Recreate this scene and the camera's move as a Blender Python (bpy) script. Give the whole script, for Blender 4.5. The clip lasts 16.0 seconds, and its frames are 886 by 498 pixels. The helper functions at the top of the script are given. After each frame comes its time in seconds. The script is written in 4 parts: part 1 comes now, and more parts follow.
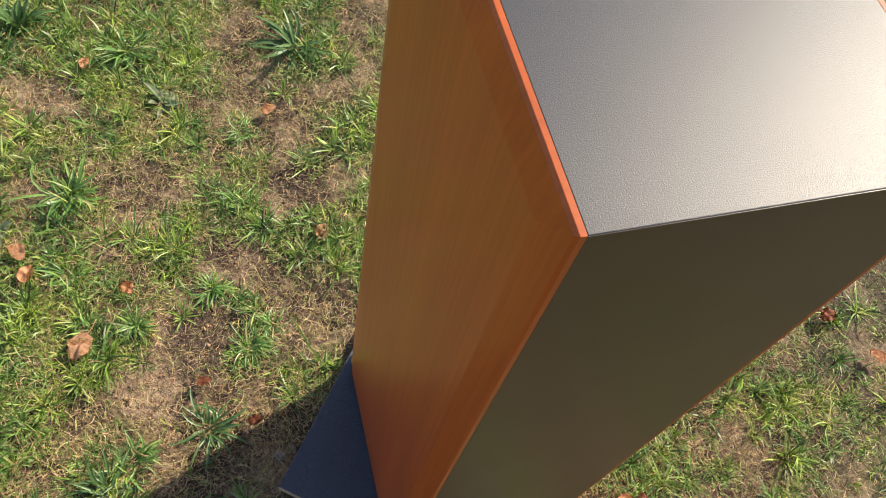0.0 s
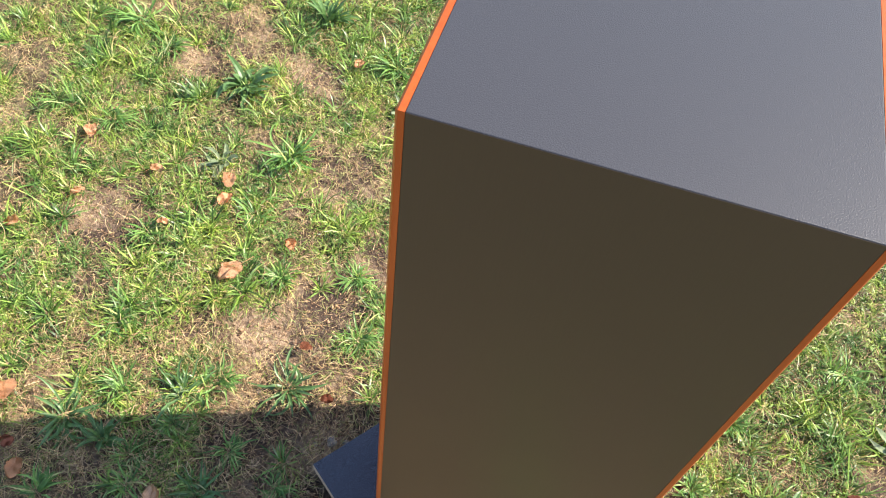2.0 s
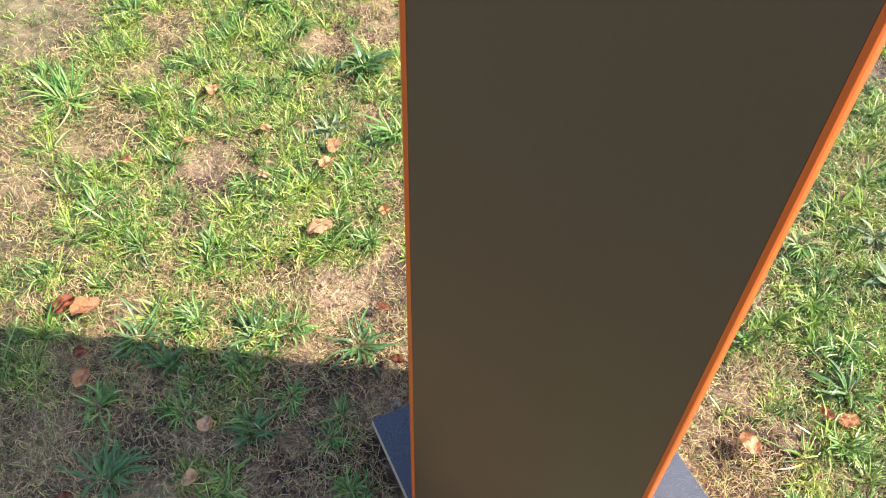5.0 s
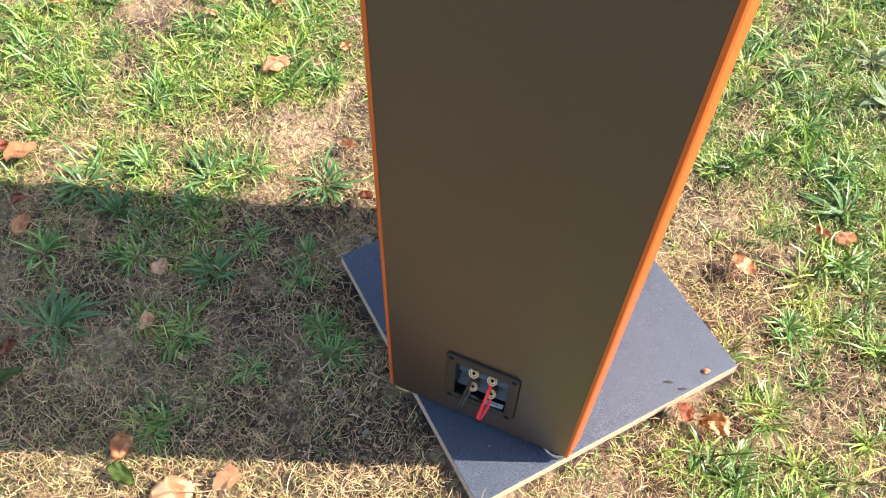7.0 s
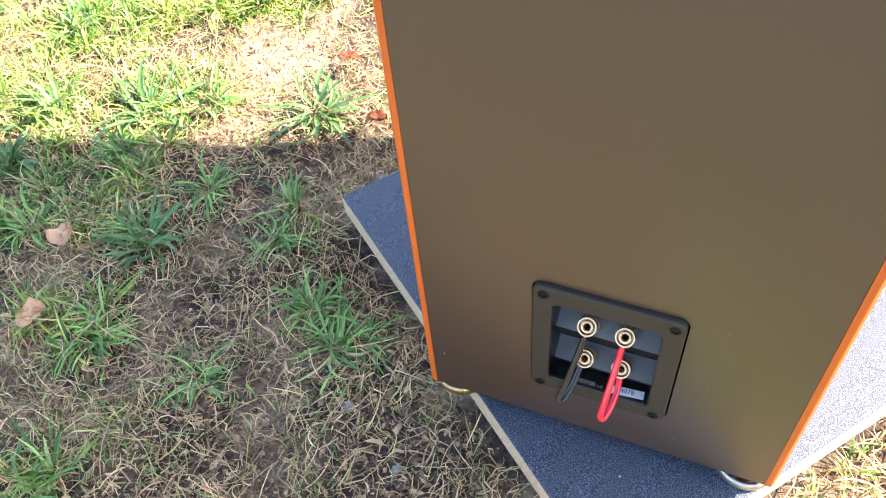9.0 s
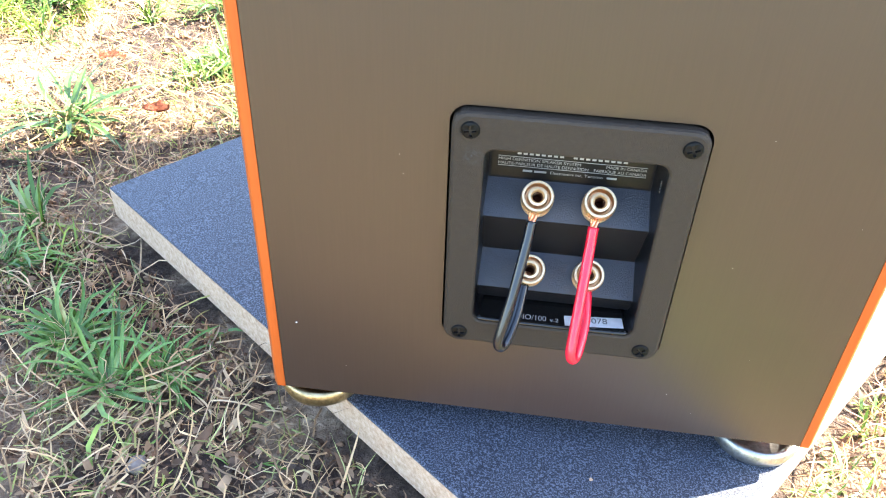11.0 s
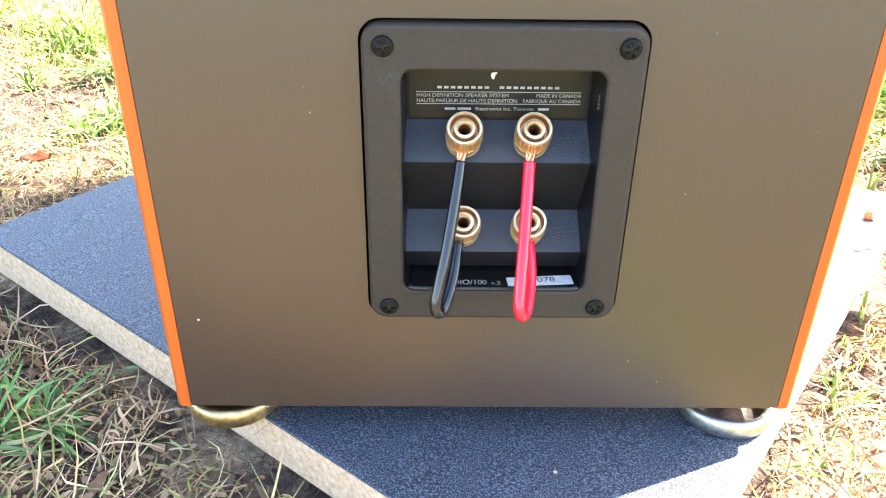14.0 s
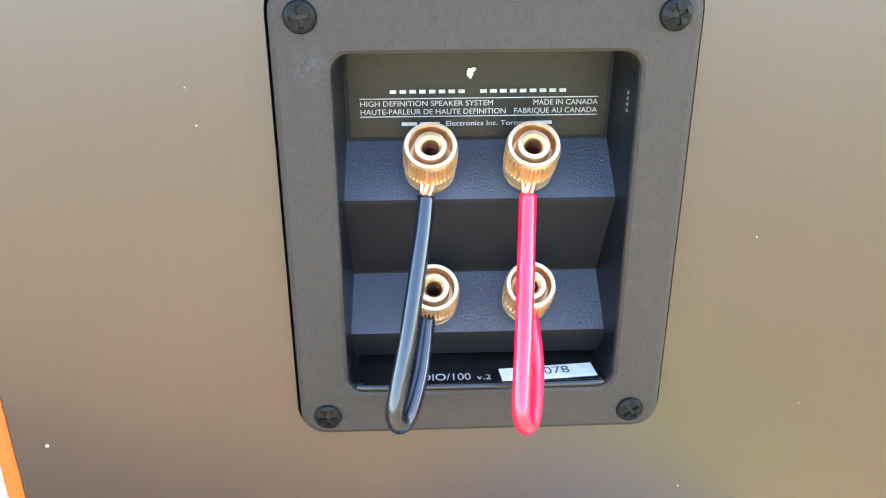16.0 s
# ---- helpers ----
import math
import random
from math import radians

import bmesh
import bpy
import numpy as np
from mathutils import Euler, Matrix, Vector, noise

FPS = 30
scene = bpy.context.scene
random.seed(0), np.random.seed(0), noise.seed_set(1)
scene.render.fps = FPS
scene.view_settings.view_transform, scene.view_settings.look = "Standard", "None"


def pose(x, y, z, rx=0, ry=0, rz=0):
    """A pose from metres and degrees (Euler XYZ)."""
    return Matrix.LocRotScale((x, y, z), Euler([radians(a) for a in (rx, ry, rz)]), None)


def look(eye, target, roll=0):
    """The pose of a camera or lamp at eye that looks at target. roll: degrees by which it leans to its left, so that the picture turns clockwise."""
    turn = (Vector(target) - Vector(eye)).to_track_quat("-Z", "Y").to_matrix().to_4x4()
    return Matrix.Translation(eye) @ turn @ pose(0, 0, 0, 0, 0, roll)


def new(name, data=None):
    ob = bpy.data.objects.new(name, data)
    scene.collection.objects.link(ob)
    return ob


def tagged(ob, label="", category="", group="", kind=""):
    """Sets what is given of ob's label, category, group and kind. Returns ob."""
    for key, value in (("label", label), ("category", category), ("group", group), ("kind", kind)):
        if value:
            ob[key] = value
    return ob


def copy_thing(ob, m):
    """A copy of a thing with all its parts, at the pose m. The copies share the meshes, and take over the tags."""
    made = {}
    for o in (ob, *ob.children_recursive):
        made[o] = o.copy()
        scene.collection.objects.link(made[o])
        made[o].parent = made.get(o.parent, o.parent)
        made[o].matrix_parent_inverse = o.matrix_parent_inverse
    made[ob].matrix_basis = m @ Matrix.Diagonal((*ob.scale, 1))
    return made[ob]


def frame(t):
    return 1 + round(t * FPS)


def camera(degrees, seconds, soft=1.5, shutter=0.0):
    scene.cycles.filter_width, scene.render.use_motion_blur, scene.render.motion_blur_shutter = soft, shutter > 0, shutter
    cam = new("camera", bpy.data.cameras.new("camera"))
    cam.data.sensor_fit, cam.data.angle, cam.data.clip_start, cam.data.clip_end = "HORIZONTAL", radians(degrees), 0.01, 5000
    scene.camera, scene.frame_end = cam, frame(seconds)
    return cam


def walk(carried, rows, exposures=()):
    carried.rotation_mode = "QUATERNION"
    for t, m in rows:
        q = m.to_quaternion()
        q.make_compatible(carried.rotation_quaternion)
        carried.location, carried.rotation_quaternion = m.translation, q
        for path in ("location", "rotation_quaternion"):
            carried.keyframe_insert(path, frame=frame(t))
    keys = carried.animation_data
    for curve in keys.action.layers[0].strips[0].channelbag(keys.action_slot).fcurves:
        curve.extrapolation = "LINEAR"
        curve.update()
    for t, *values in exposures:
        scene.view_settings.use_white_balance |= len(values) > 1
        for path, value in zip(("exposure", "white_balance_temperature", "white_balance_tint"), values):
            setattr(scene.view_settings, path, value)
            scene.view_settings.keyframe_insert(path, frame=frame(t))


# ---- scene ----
cam = camera(57.2, 16.0, soft=1.1)
PATH = [
    (0, (-0.2306, -0.1332, 1.1790), (0.0020, 0.3096, 0.3130), 15.57),
    (0.5, (-0.2045, -0.1718, 1.1753), (-0.0085, 0.3142, 0.3236), 18.02),
    (1, (-0.1306, -0.1930, 1.1676), (-0.0400, 0.3351, 0.3232), 14.58),
    (1.5, (-0.0925, -0.2002, 1.1600), (-0.0899, 0.3503, 0.3252), 11.24),
    (2, (-0.0357, -0.2301, 1.1539), (-0.1333, 0.3373, 0.3363), 8.34),
    (2.5, (0.0188, -0.2520, 1.1207), (-0.1357, 0.3085, 0.3072), 9.10),
    (3, (0.0427, -0.2638, 1.0890), (-0.1603, 0.3126, 0.2975), 9.57),
    (3.5, (0.0386, -0.2711, 1.0618), (-0.1897, 0.2967, 0.2709), 7.35),
    (3.7, (0.0475, -0.2695, 1.0616), (-0.1988, 0.2939, 0.2730), 5.22),
    (5.8, (0.0772, -0.3276, 0.9334), (-0.2097, 0.2688, 0.1837), 1.64),
    (6, (0.0797, -0.3299, 0.9166), (-0.2080, 0.2518, 0.1558), 1.73),
    (6.5, (0.0848, -0.3374, 0.8908), (-0.1538, 0.2077, 0.0871), 2.84),
    (7, (0.0967, -0.3390, 0.8632), (-0.1240, 0.1876, 0.0423), 1.79),
    (7.5, (0.0937, -0.3367, 0.7968), (-0.1332, 0.1668, -0.0369), -0.14),
    (8, (0.0681, -0.3006, 0.7043), (-0.1756, 0.1682, -0.1447), -5.72),
    (8.5, (0.0553, -0.2618, 0.5847), (-0.2214, 0.2324, -0.2394), -7.56),
    (9, (0.0363, -0.2350, 0.4853), (-0.2614, 0.3412, -0.2758), -6.48),
    (9.5, (0.0266, -0.2158, 0.4174), (-0.2466, 0.4477, -0.2791), -5.44),
    (10, (0.0056, -0.2128, 0.3584), (-0.2190, 0.4815, -0.3254), -3.85),
    (10.2, (-0.0010, -0.2137, 0.3386), (-0.1965, 0.5026, -0.3312), -2.35),
    (12.3, (-0.0210, -0.2108, 0.2369), (0.0096, 0.6296, -0.3043), 2.58),
    (12.5, (-0.0213, -0.2087, 0.2316), (0.0121, 0.6379, -0.2996), 1.92),
    (13, (-0.0201, -0.2164, 0.2256), (0.0066, 0.6466, -0.2788), 1.49),
    (13.5, (-0.0209, -0.2168, 0.2261), (-0.0039, 0.6487, -0.2745), 1.40),
    (14, (-0.0176, -0.2113, 0.2248), (-0.0072, 0.6533, -0.2776), 0.75),
    (14.5, (-0.0157, -0.1893, 0.2084), (-0.0162, 0.6836, -0.2794), 0.18),
    (15, (-0.0172, -0.1563, 0.1904), (0.0127, 0.7207, -0.2891), -0.10),
    (15.5, (-0.0160, -0.1459, 0.1807), (0.0223, 0.7641, -0.2321), -0.12),
    (16, (-0.0127, -0.1463, 0.1826), (0.0218, 0.7717, -0.2125), -0.22),
]
EXPOSURES = [(0.0, 0.27, 7050, 10), (0.5, 0.45, 6900, 10), (1.5, 0.84, 6650, 10), (3.5, 1.23, 6550, 10), (6.0, 1.2, 6500, 10), (7.0, 1.36, 6550, 10), (8.0, 1.58, 6700, 10), (8.5, 1.98, 6750, 10), (9.0, 2.48, 6700, 10),
             (9.5, 2.6, 6250, 10), (10.0, 2.82, 6250, 10), (12.5, 3.12, 7000, 10), (14.0, 3.24, 6950, 10), (14.5, 3.48, 6750, 10), (15.5, 3.7, 6450, 10), (16.0, 3.86, 6350, 10)]
walk(cam, [(t, look(eye, target, roll)) for t, eye, target, roll in PATH], EXPOSURES)

# ---- daylight ----
SUN_AZ = (0.918, 0.396)          # where the sun stands, seen from above
SUN_EL = radians(40)
world = bpy.data.worlds.new("sky")
scene.world = world
world.use_nodes = True
wn = world.node_tree
sky = wn.nodes.new("ShaderNodeTexSky")
sky.sky_type, sky.sun_disc = "NISHITA", False
sky.sun_elevation, sky.sun_rotation = SUN_EL, math.atan2(SUN_AZ[0], SUN_AZ[1])
wn.links.new(sky.outputs[0], wn.nodes["Background"].inputs[0])
wn.nodes["Background"].inputs[1].default_value = 0.138
sun_data = bpy.data.lights.new("sun", "SUN")
sun_data.energy, sun_data.angle, sun_data.color = 5.0, radians(0.5), (1.0, 0.92, 0.80)
sun = new("sun", sun_data)
sun.matrix_world = look((SUN_AZ[0] * math.cos(SUN_EL) * 5, SUN_AZ[1] * math.cos(SUN_EL) * 5, math.sin(SUN_EL) * 5), (0, 0, 0))

# ---- sizes ----
XI, XO, XC = 0.0995, 0.1030, 0.1088      # half widths: black core, edge of the veneered side, its face
ZB, ZT, DEPTH = 0.040, 0.910, 0.295      # underside, top and depth of the cabinet
BOARD_T = 0.019                          # thickness of the base board
BOARD_TILT = (0.0267, -0.0219, 0.0096)   # its top: height at the origin, slope along x and y
W_, S_, E_ = Vector((-0.237, 0.132)), Vector((0.0355, -0.080)), Vector((0.2465, 0.194))


def board_z(x, y):
    return BOARD_TILT[0] + BOARD_TILT[1] * x + BOARD_TILT[2] * y


# ---- materials ----
def nodes_of(name):
    m = bpy.data.materials.new(name)
    m.use_nodes = True
    t = m.node_tree
    return m, t, t.nodes["Principled BSDF"]


def node(t, kind, **given):
    n = t.nodes.new(kind)
    for k, v in given.items():
        if k in n.inputs:
            n.inputs[k].default_value = v
    return n


def coords(t, scale=(1, 1, 1)):
    c = t.nodes.new("ShaderNodeTexCoord")
    m = t.nodes.new("ShaderNodeMapping")
    m.inputs["Scale"].default_value = scale
    t.links.new(c.outputs["Object"], m.inputs["Vector"])
    return m.outputs[0]


def ramp(t, fac, stops):
    r = t.nodes.new("ShaderNodeValToRGB")
    while len(r.color_ramp.elements) < len(stops):
        r.color_ramp.elements.new(0.5)
    for e, (p, c) in zip(r.color_ramp.elements, stops):
        e.position, e.color = p, (*c, 1)
    t.links.new(fac, r.inputs[0])
    return r.outputs[0]


def noise_tex(t, vec, scale, detail=3.0, rough=0.55):
    n = node(t, "ShaderNodeTexNoise", Scale=scale, Detail=detail, Roughness=rough)
    t.links.new(vec, n.inputs["Vector"])
    return n.outputs["Fac"]


def mixed(t, fac, a, b, kind="MIX"):
    n = t.nodes.new("ShaderNodeMix")
    n.data_type, n.blend_type = "RGBA", kind
    for sock, v in ((n.inputs[0], fac), (n.inputs[6], a), (n.inputs[7], b)):
        if isinstance(v, (int, float)):
            sock.default_value = v
        elif isinstance(v, tuple):
            sock.default_value = (*v, 1)
        else:
            t.links.new(v, sock)
    return n.outputs[2]


def bump(t, p, height, strength, distance):
    b = node(t, "ShaderNodeBump", Strength=strength, Distance=distance)
    t.links.new(height, b.inputs["Height"])
    t.links.new(b.outputs[0], p.inputs["Normal"])


def cherry_veneer():
    m, t, p = nodes_of("cherry_veneer")
    fine = noise_tex(t, coords(t, (260, 260, 7)), 1.0, 5, 0.6)
    broad = noise_tex(t, coords(t, (22, 22, 1.1)), 1.0, 3, 0.5)
    c1 = ramp(t, fine, [(0.3, (0.35, 0.060, 0.009)), (0.7, (0.57, 0.115, 0.018))])
    c2 = ramp(t, broad, [(0.3, (0.38, 0.067, 0.010)), (0.7, (0.62, 0.128, 0.020))])
    t.links.new(mixed(t, 0.5, c1, c2), p.inputs["Base Color"])
    p.inputs["Roughness"].default_value = 0.42
    p.inputs["Specular IOR Level"].default_value = 0.35
    p.inputs["Coat Weight"].default_value = 0.22
    p.inputs["Coat Roughness"].default_value = 0.14
    bump(t, p, fine, 0.10, 0.0004)
    return m


def black_laminate():
    m, t, p = nodes_of("black_laminate")
    grain = noise_tex(t, coords(t, (1500, 1500, 30)), 1.0, 4, 0.6)
    stain = noise_tex(t, coords(t, (1, 1, 1)), 9.0, 3, 0.5)
    t.links.new(ramp(t, grain, [(0.3, (0.0430, 0.0243, 0.0168)), (0.75, (0.0506, 0.0294, 0.0206))]), p.inputs["Base Color"])
    r = node(t, "ShaderNodeMapRange")
    r.inputs["To Min"].default_value, r.inputs["To Max"].default_value = 0.33, 0.40
    t.links.new(stain, r.inputs["Value"])
    t.links.new(r.outputs[0], p.inputs["Roughness"])
    p.inputs["Specular IOR Level"].default_value = 0.85
    bump(t, p, grain, 0.06, 0.0003)
    return m


def black_vinyl():
    m, t, p = nodes_of("black_textured_vinyl")
    grain = noise_tex(t, coords(t), 1500.0, 2, 0.5)
    t.links.new(ramp(t, grain, [(0.3, (0.040, 0.039, 0.045)), (0.75, (0.068, 0.066, 0.074))]), p.inputs["Base Color"])
    p.inputs["Roughness"].default_value = 0.40
    p.inputs["Specular IOR Level"].default_value = 0.6
    bump(t, p, grain, 0.45, 0.0004)
    return m


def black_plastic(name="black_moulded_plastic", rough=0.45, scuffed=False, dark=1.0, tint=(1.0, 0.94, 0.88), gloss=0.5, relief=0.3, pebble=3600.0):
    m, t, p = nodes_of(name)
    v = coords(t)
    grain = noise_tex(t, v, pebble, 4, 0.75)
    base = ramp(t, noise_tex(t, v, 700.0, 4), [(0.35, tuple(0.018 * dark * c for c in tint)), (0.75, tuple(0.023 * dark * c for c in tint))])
    if scuffed:
        g = t.nodes.new("ShaderNodeTexCoord")
        d = t.nodes.new("ShaderNodeVectorMath")
        d.operation = "DISTANCE"
        d.inputs[1].default_value = (-0.0303, -0.0032, 0.1555)
        t.links.new(g.outputs["Object"], d.inputs[0])
        near = ramp(t, d.outputs["Value"], [(0.0015, (1, 1, 1)), (0.0038, (0, 0, 0))])
        rub = ramp(t, noise_tex(t, v, 1100.0, 3), [(0.46, (0, 0, 0)), (0.62, (1, 1, 1))])
        base = mixed(t, mixed(t, 1.0, near, rub, "MULTIPLY"), base, (0.055, 0.058, 0.064))
    t.links.new(base, p.inputs["Base Color"])
    p.inputs["Roughness"].default_value = rough
    p.inputs["Specular IOR Level"].default_value = gloss
    bump(t, p, grain, relief, 0.0003)
    return m


def board_felt():
    m, t, p = nodes_of("speckled_slate_laminate")
    v = coords(t)
    speck = noise_tex(t, v, 1500.0, 2, 0.7)
    t.links.new(ramp(t, speck, [(0.43, (0.009, 0.013, 0.025)), (0.52, (0.042, 0.053, 0.080)), (0.60, (0.155, 0.18, 0.235))]), p.inputs["Base Color"])
    p.inputs["Roughness"].default_value = 0.46
    p.inputs["Specular IOR Level"].default_value = 0.6
    bump(t, p, speck, 0.35, 0.0005)
    return m


def chipboard():
    m, t, p = nodes_of("raw_chipboard")
    v = coords(t)
    flake = noise_tex(t, v, 420.0, 4, 0.7)
    t.links.new(ramp(t, flake, [(0.3, (0.46, 0.28, 0.17)), (0.5, (0.62, 0.43, 0.29)), (0.7, (0.74, 0.57, 0.42))]), p.inputs["Base Color"])
    p.inputs["Roughness"].default_value = 0.85
    bump(t, p, flake, 0.6, 0.0012)
    return m


def metal(name, colour, rough, worn):
    m, t, p = nodes_of(name)
    n = noise_tex(t, coords(t), 500.0, 4, 0.6)
    t.links.new(ramp(t, n, [(0.35, worn), (0.6, colour)]), p.inputs["Base Color"])
    p.inputs["Metallic"].default_value = 1.0
    r = node(t, "ShaderNodeMapRange")
    r.inputs["To Min"].default_value, r.inputs["To Max"].default_value = rough, rough + 0.12
    t.links.new(n, r.inputs["Value"])
    t.links.new(r.outputs[0], p.inputs["Roughness"])
    return m


def plain(name, a, b, rough, scale=300.0, coat=0.0):
    m, t, p = nodes_of(name)
    n = noise_tex(t, coords(t), scale, 4)
    t.links.new(ramp(t, n, [(0.35, a), (0.65, b)]), p.inputs["Base Color"])
    p.inputs["Roughness"].default_value = rough
    p.inputs["Coat Weight"].default_value = coat
    bump(t, p, n, 0.12, 0.0003)
    return m


def blades(name, stops, rough=0.6, sheen=0.35, patchy=None):
    """Colours shared out blade by blade, with light coming through."""
    m, t, p = nodes_of(name)
    g = t.nodes.new("ShaderNodeNewGeometry")
    c = ramp(t, g.outputs["Random Per Island"], stops)
    spots = ramp(t, noise_tex(t, coords(t), 90.0, 3), [(0.35, (0.72, 0.72, 0.70)), (0.65, (1.15, 1.12, 1.05))])
    c = mixed(t, 1.0, c, spots, "MULTIPLY")
    if patchy:
        c = mixed(t, 1.0, c, ramp(t, noise_tex(t, coords(t), 17.0, 3), [(0.38, patchy[0]), (0.5, (1.0, 1.0, 1.0)), (0.62, patchy[1])]), "MULTIPLY")
    t.links.new(c, p.inputs["Base Color"])
    p.inputs["Roughness"].default_value = rough
    tr = t.nodes.new("ShaderNodeBsdfTranslucent")
    t.links.new(c, tr.inputs["Color"])
    mx = node(t, "ShaderNodeMixShader")
    mx.inputs[0].default_value = sheen
    t.links.new(p.outputs[0], mx.inputs[1])
    t.links.new(tr.outputs[0], mx.inputs[2])
    t.links.new(mx.outputs[0], t.nodes["Material Output"].inputs["Surface"])
    return m


def dry_leaf_mat(name, a, b):
    m, t, p = nodes_of(name)
    v = coords(t)
    i = t.nodes.new("ShaderNodeObjectInfo")
    c = mixed(t, i.outputs["Random"], a, b)
    spots = ramp(t, noise_tex(t, v, 160.0, 4), [(0.3, (0.55, 0.5, 0.45)), (0.6, (1.1, 1.05, 1.0))])
    c = mixed(t, 1.0, c, spots, "MULTIPLY")
    t.links.new(c, p.inputs["Base Color"])
    p.inputs["Roughness"].default_value = 0.6
    bump(t, p, noise_tex(t, v, 400.0, 3), 0.3, 0.0006)
    tr = t.nodes.new("ShaderNodeBsdfTranslucent")
    t.links.new(c, tr.inputs["Color"])
    mx = node(t, "ShaderNodeMixShader")
    mx.inputs[0].default_value = 0.3
    t.links.new(p.outputs[0], mx.inputs[1])
    t.links.new(tr.outputs[0], mx.inputs[2])
    t.links.new(mx.outputs[0], t.nodes["Material Output"].inputs["Surface"])
    return m


def soil():
    m, t, p = nodes_of("dry_soil")
    v = coords(t)
    broad = noise_tex(t, v, 7.0, 5, 0.6)
    crumb = noise_tex(t, v, 140.0, 5, 0.7)
    dry = ramp(t, crumb, [(0.28, (0.15, 0.089, 0.059)), (0.5, (0.38, 0.262, 0.168)), (0.72, (0.64, 0.480, 0.325))])
    humus = ramp(t, crumb, [(0.28, (0.022, 0.014, 0.011)), (0.5, (0.078, 0.050, 0.036)), (0.72, (0.21, 0.145, 0.104))])
    near = mixed(t, ramp(t, noise_tex(t, v, 11.0, 4, 0.6), [(0.47, (0, 0, 0)), (0.62, (1, 1, 1))]), humus, dry)
    turf = noise_tex(t, v, 38.0, 4, 0.7)
    far = mixed(t, ramp(t, broad, [(0.38, (0, 0, 0)), (0.54, (1, 1, 1))]), ramp(t, turf, [(0.35, (0.055, 0.080, 0.024)), (0.65, (0.20, 0.23, 0.080))]), ramp(t, turf, [(0.35, (0.09, 0.066, 0.036)), (0.65, (0.31, 0.245, 0.14))]))
    d = t.nodes.new("ShaderNodeVectorMath")
    d.operation = "DISTANCE"
    d.inputs[1].default_value = (-0.05, 0.65, 0)
    g = t.nodes.new("ShaderNodeTexCoord")
    t.links.new(g.outputs["Object"], d.inputs[0])
    r = node(t, "ShaderNodeMapRange")
    r.inputs["From Min"].default_value, r.inputs["From Max"].default_value = 0.75, 1.35
    t.links.new(d.outputs["Value"], r.inputs["Value"])
    t.links.new(mixed(t, r.outputs[0], near, far), p.inputs["Base Color"])
    p.inputs["Roughness"].default_value = 0.95
    bump(t, p, mixed(t, 0.5, crumb, noise_tex(t, v, 420.0, 3, 0.7)), 1.0, 0.006)
    return m


M_WOOD, M_BACK, M_VINYL = cherry_veneer(), black_laminate(), black_vinyl()
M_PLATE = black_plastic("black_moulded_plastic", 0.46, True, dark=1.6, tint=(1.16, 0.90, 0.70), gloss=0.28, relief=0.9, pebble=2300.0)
# one plastic twice: shade darkens the slopes' base, sky light lifts and blues the shelves'
M_CUP = black_plastic("black_shaded_matt_plastic", 0.55, dark=0.75, tint=(0.88, 0.85, 1.00), gloss=0.18, relief=0.5)
M_SHELF = black_plastic("black_skylit_grained_plastic", 0.42, dark=1.45, tint=(0.58, 0.78, 1.45), gloss=1.0, relief=1.0, pebble=1700.0)
# recess walls: much darker, bluer base than the plate they belong to
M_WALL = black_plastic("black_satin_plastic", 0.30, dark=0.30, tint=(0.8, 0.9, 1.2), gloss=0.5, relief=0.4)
M_TRAY = black_plastic("black_glossy_plastic", 0.12, dark=0.5, relief=0.1)
M_LABEL = black_plastic("printed_black_plastic", 0.42, dark=0.80, tint=(1.08, 0.94, 0.80), gloss=0.28, relief=0.06)
M_FELT, M_CHIP = board_felt(), chipboard()
# screw slot: the shade of the recess is in this near-black base
M_SLOT = plain("shadowed_steel", (0.002, 0.002, 0.002), (0.004, 0.004, 0.004), 0.7)
M_GOLD = metal("gold_plated_brass", (0.90, 0.69, 0.43), 0.42, (0.80, 0.56, 0.32))
M_BRASS = metal("worn_brass", (0.62, 0.47, 0.25), 0.34, (0.40, 0.29, 0.15))
M_STEEL = metal("worn_nickel", (0.58, 0.57, 0.54), 0.36, (0.40, 0.38, 0.34))
# inside of the nut: deeper orange base than the gold
M_BORE = metal("amber_brass", (0.86, 0.54, 0.29), 0.36, (0.66, 0.38, 0.18))
M_COPPER = metal("bare_copper", (0.90, 0.45, 0.28), 0.32, (0.70, 0.30, 0.17))
M_SCREW = plain("black_screw", (0.004, 0.004, 0.004), (0.008, 0.008, 0.008), 0.36)
M_SCREW.node_tree.nodes["Principled BSDF"].inputs["Specular IOR Level"].default_value = 0.14
M_BLACKWIRE = plain("black_wire_sheath", (0.006, 0.007, 0.011), (0.009, 0.011, 0.017), 0.20, 200, 0.25)
M_REDWIRE = plain("red_wire_sheath", (0.70, 0.009, 0.032), (0.78, 0.016, 0.048), 0.25, 200, 0.3)
M_INK = plain("white_ink", (0.34, 0.33, 0.31), (0.46, 0.45, 0.43), 0.6)
M_MARK = plain("grey_moulded_mark", (0.035, 0.035, 0.035), (0.05, 0.05, 0.05), 0.6)
M_PAPER = plain("white_paper", (0.70, 0.70, 0.70), (0.82, 0.82, 0.82), 0.7)
M_TYPE = plain("black_type", (0.02, 0.02, 0.02), (0.04, 0.04, 0.04), 0.6)
M_HOLE = plain("dark_pin", (0.075, 0.022, 0.011), (0.20, 0.066, 0.034), 0.8)
M_HOLE.node_tree.nodes["Principled BSDF"].inputs["Specular IOR Level"].default_value = 0.1
M_SOIL = soil()
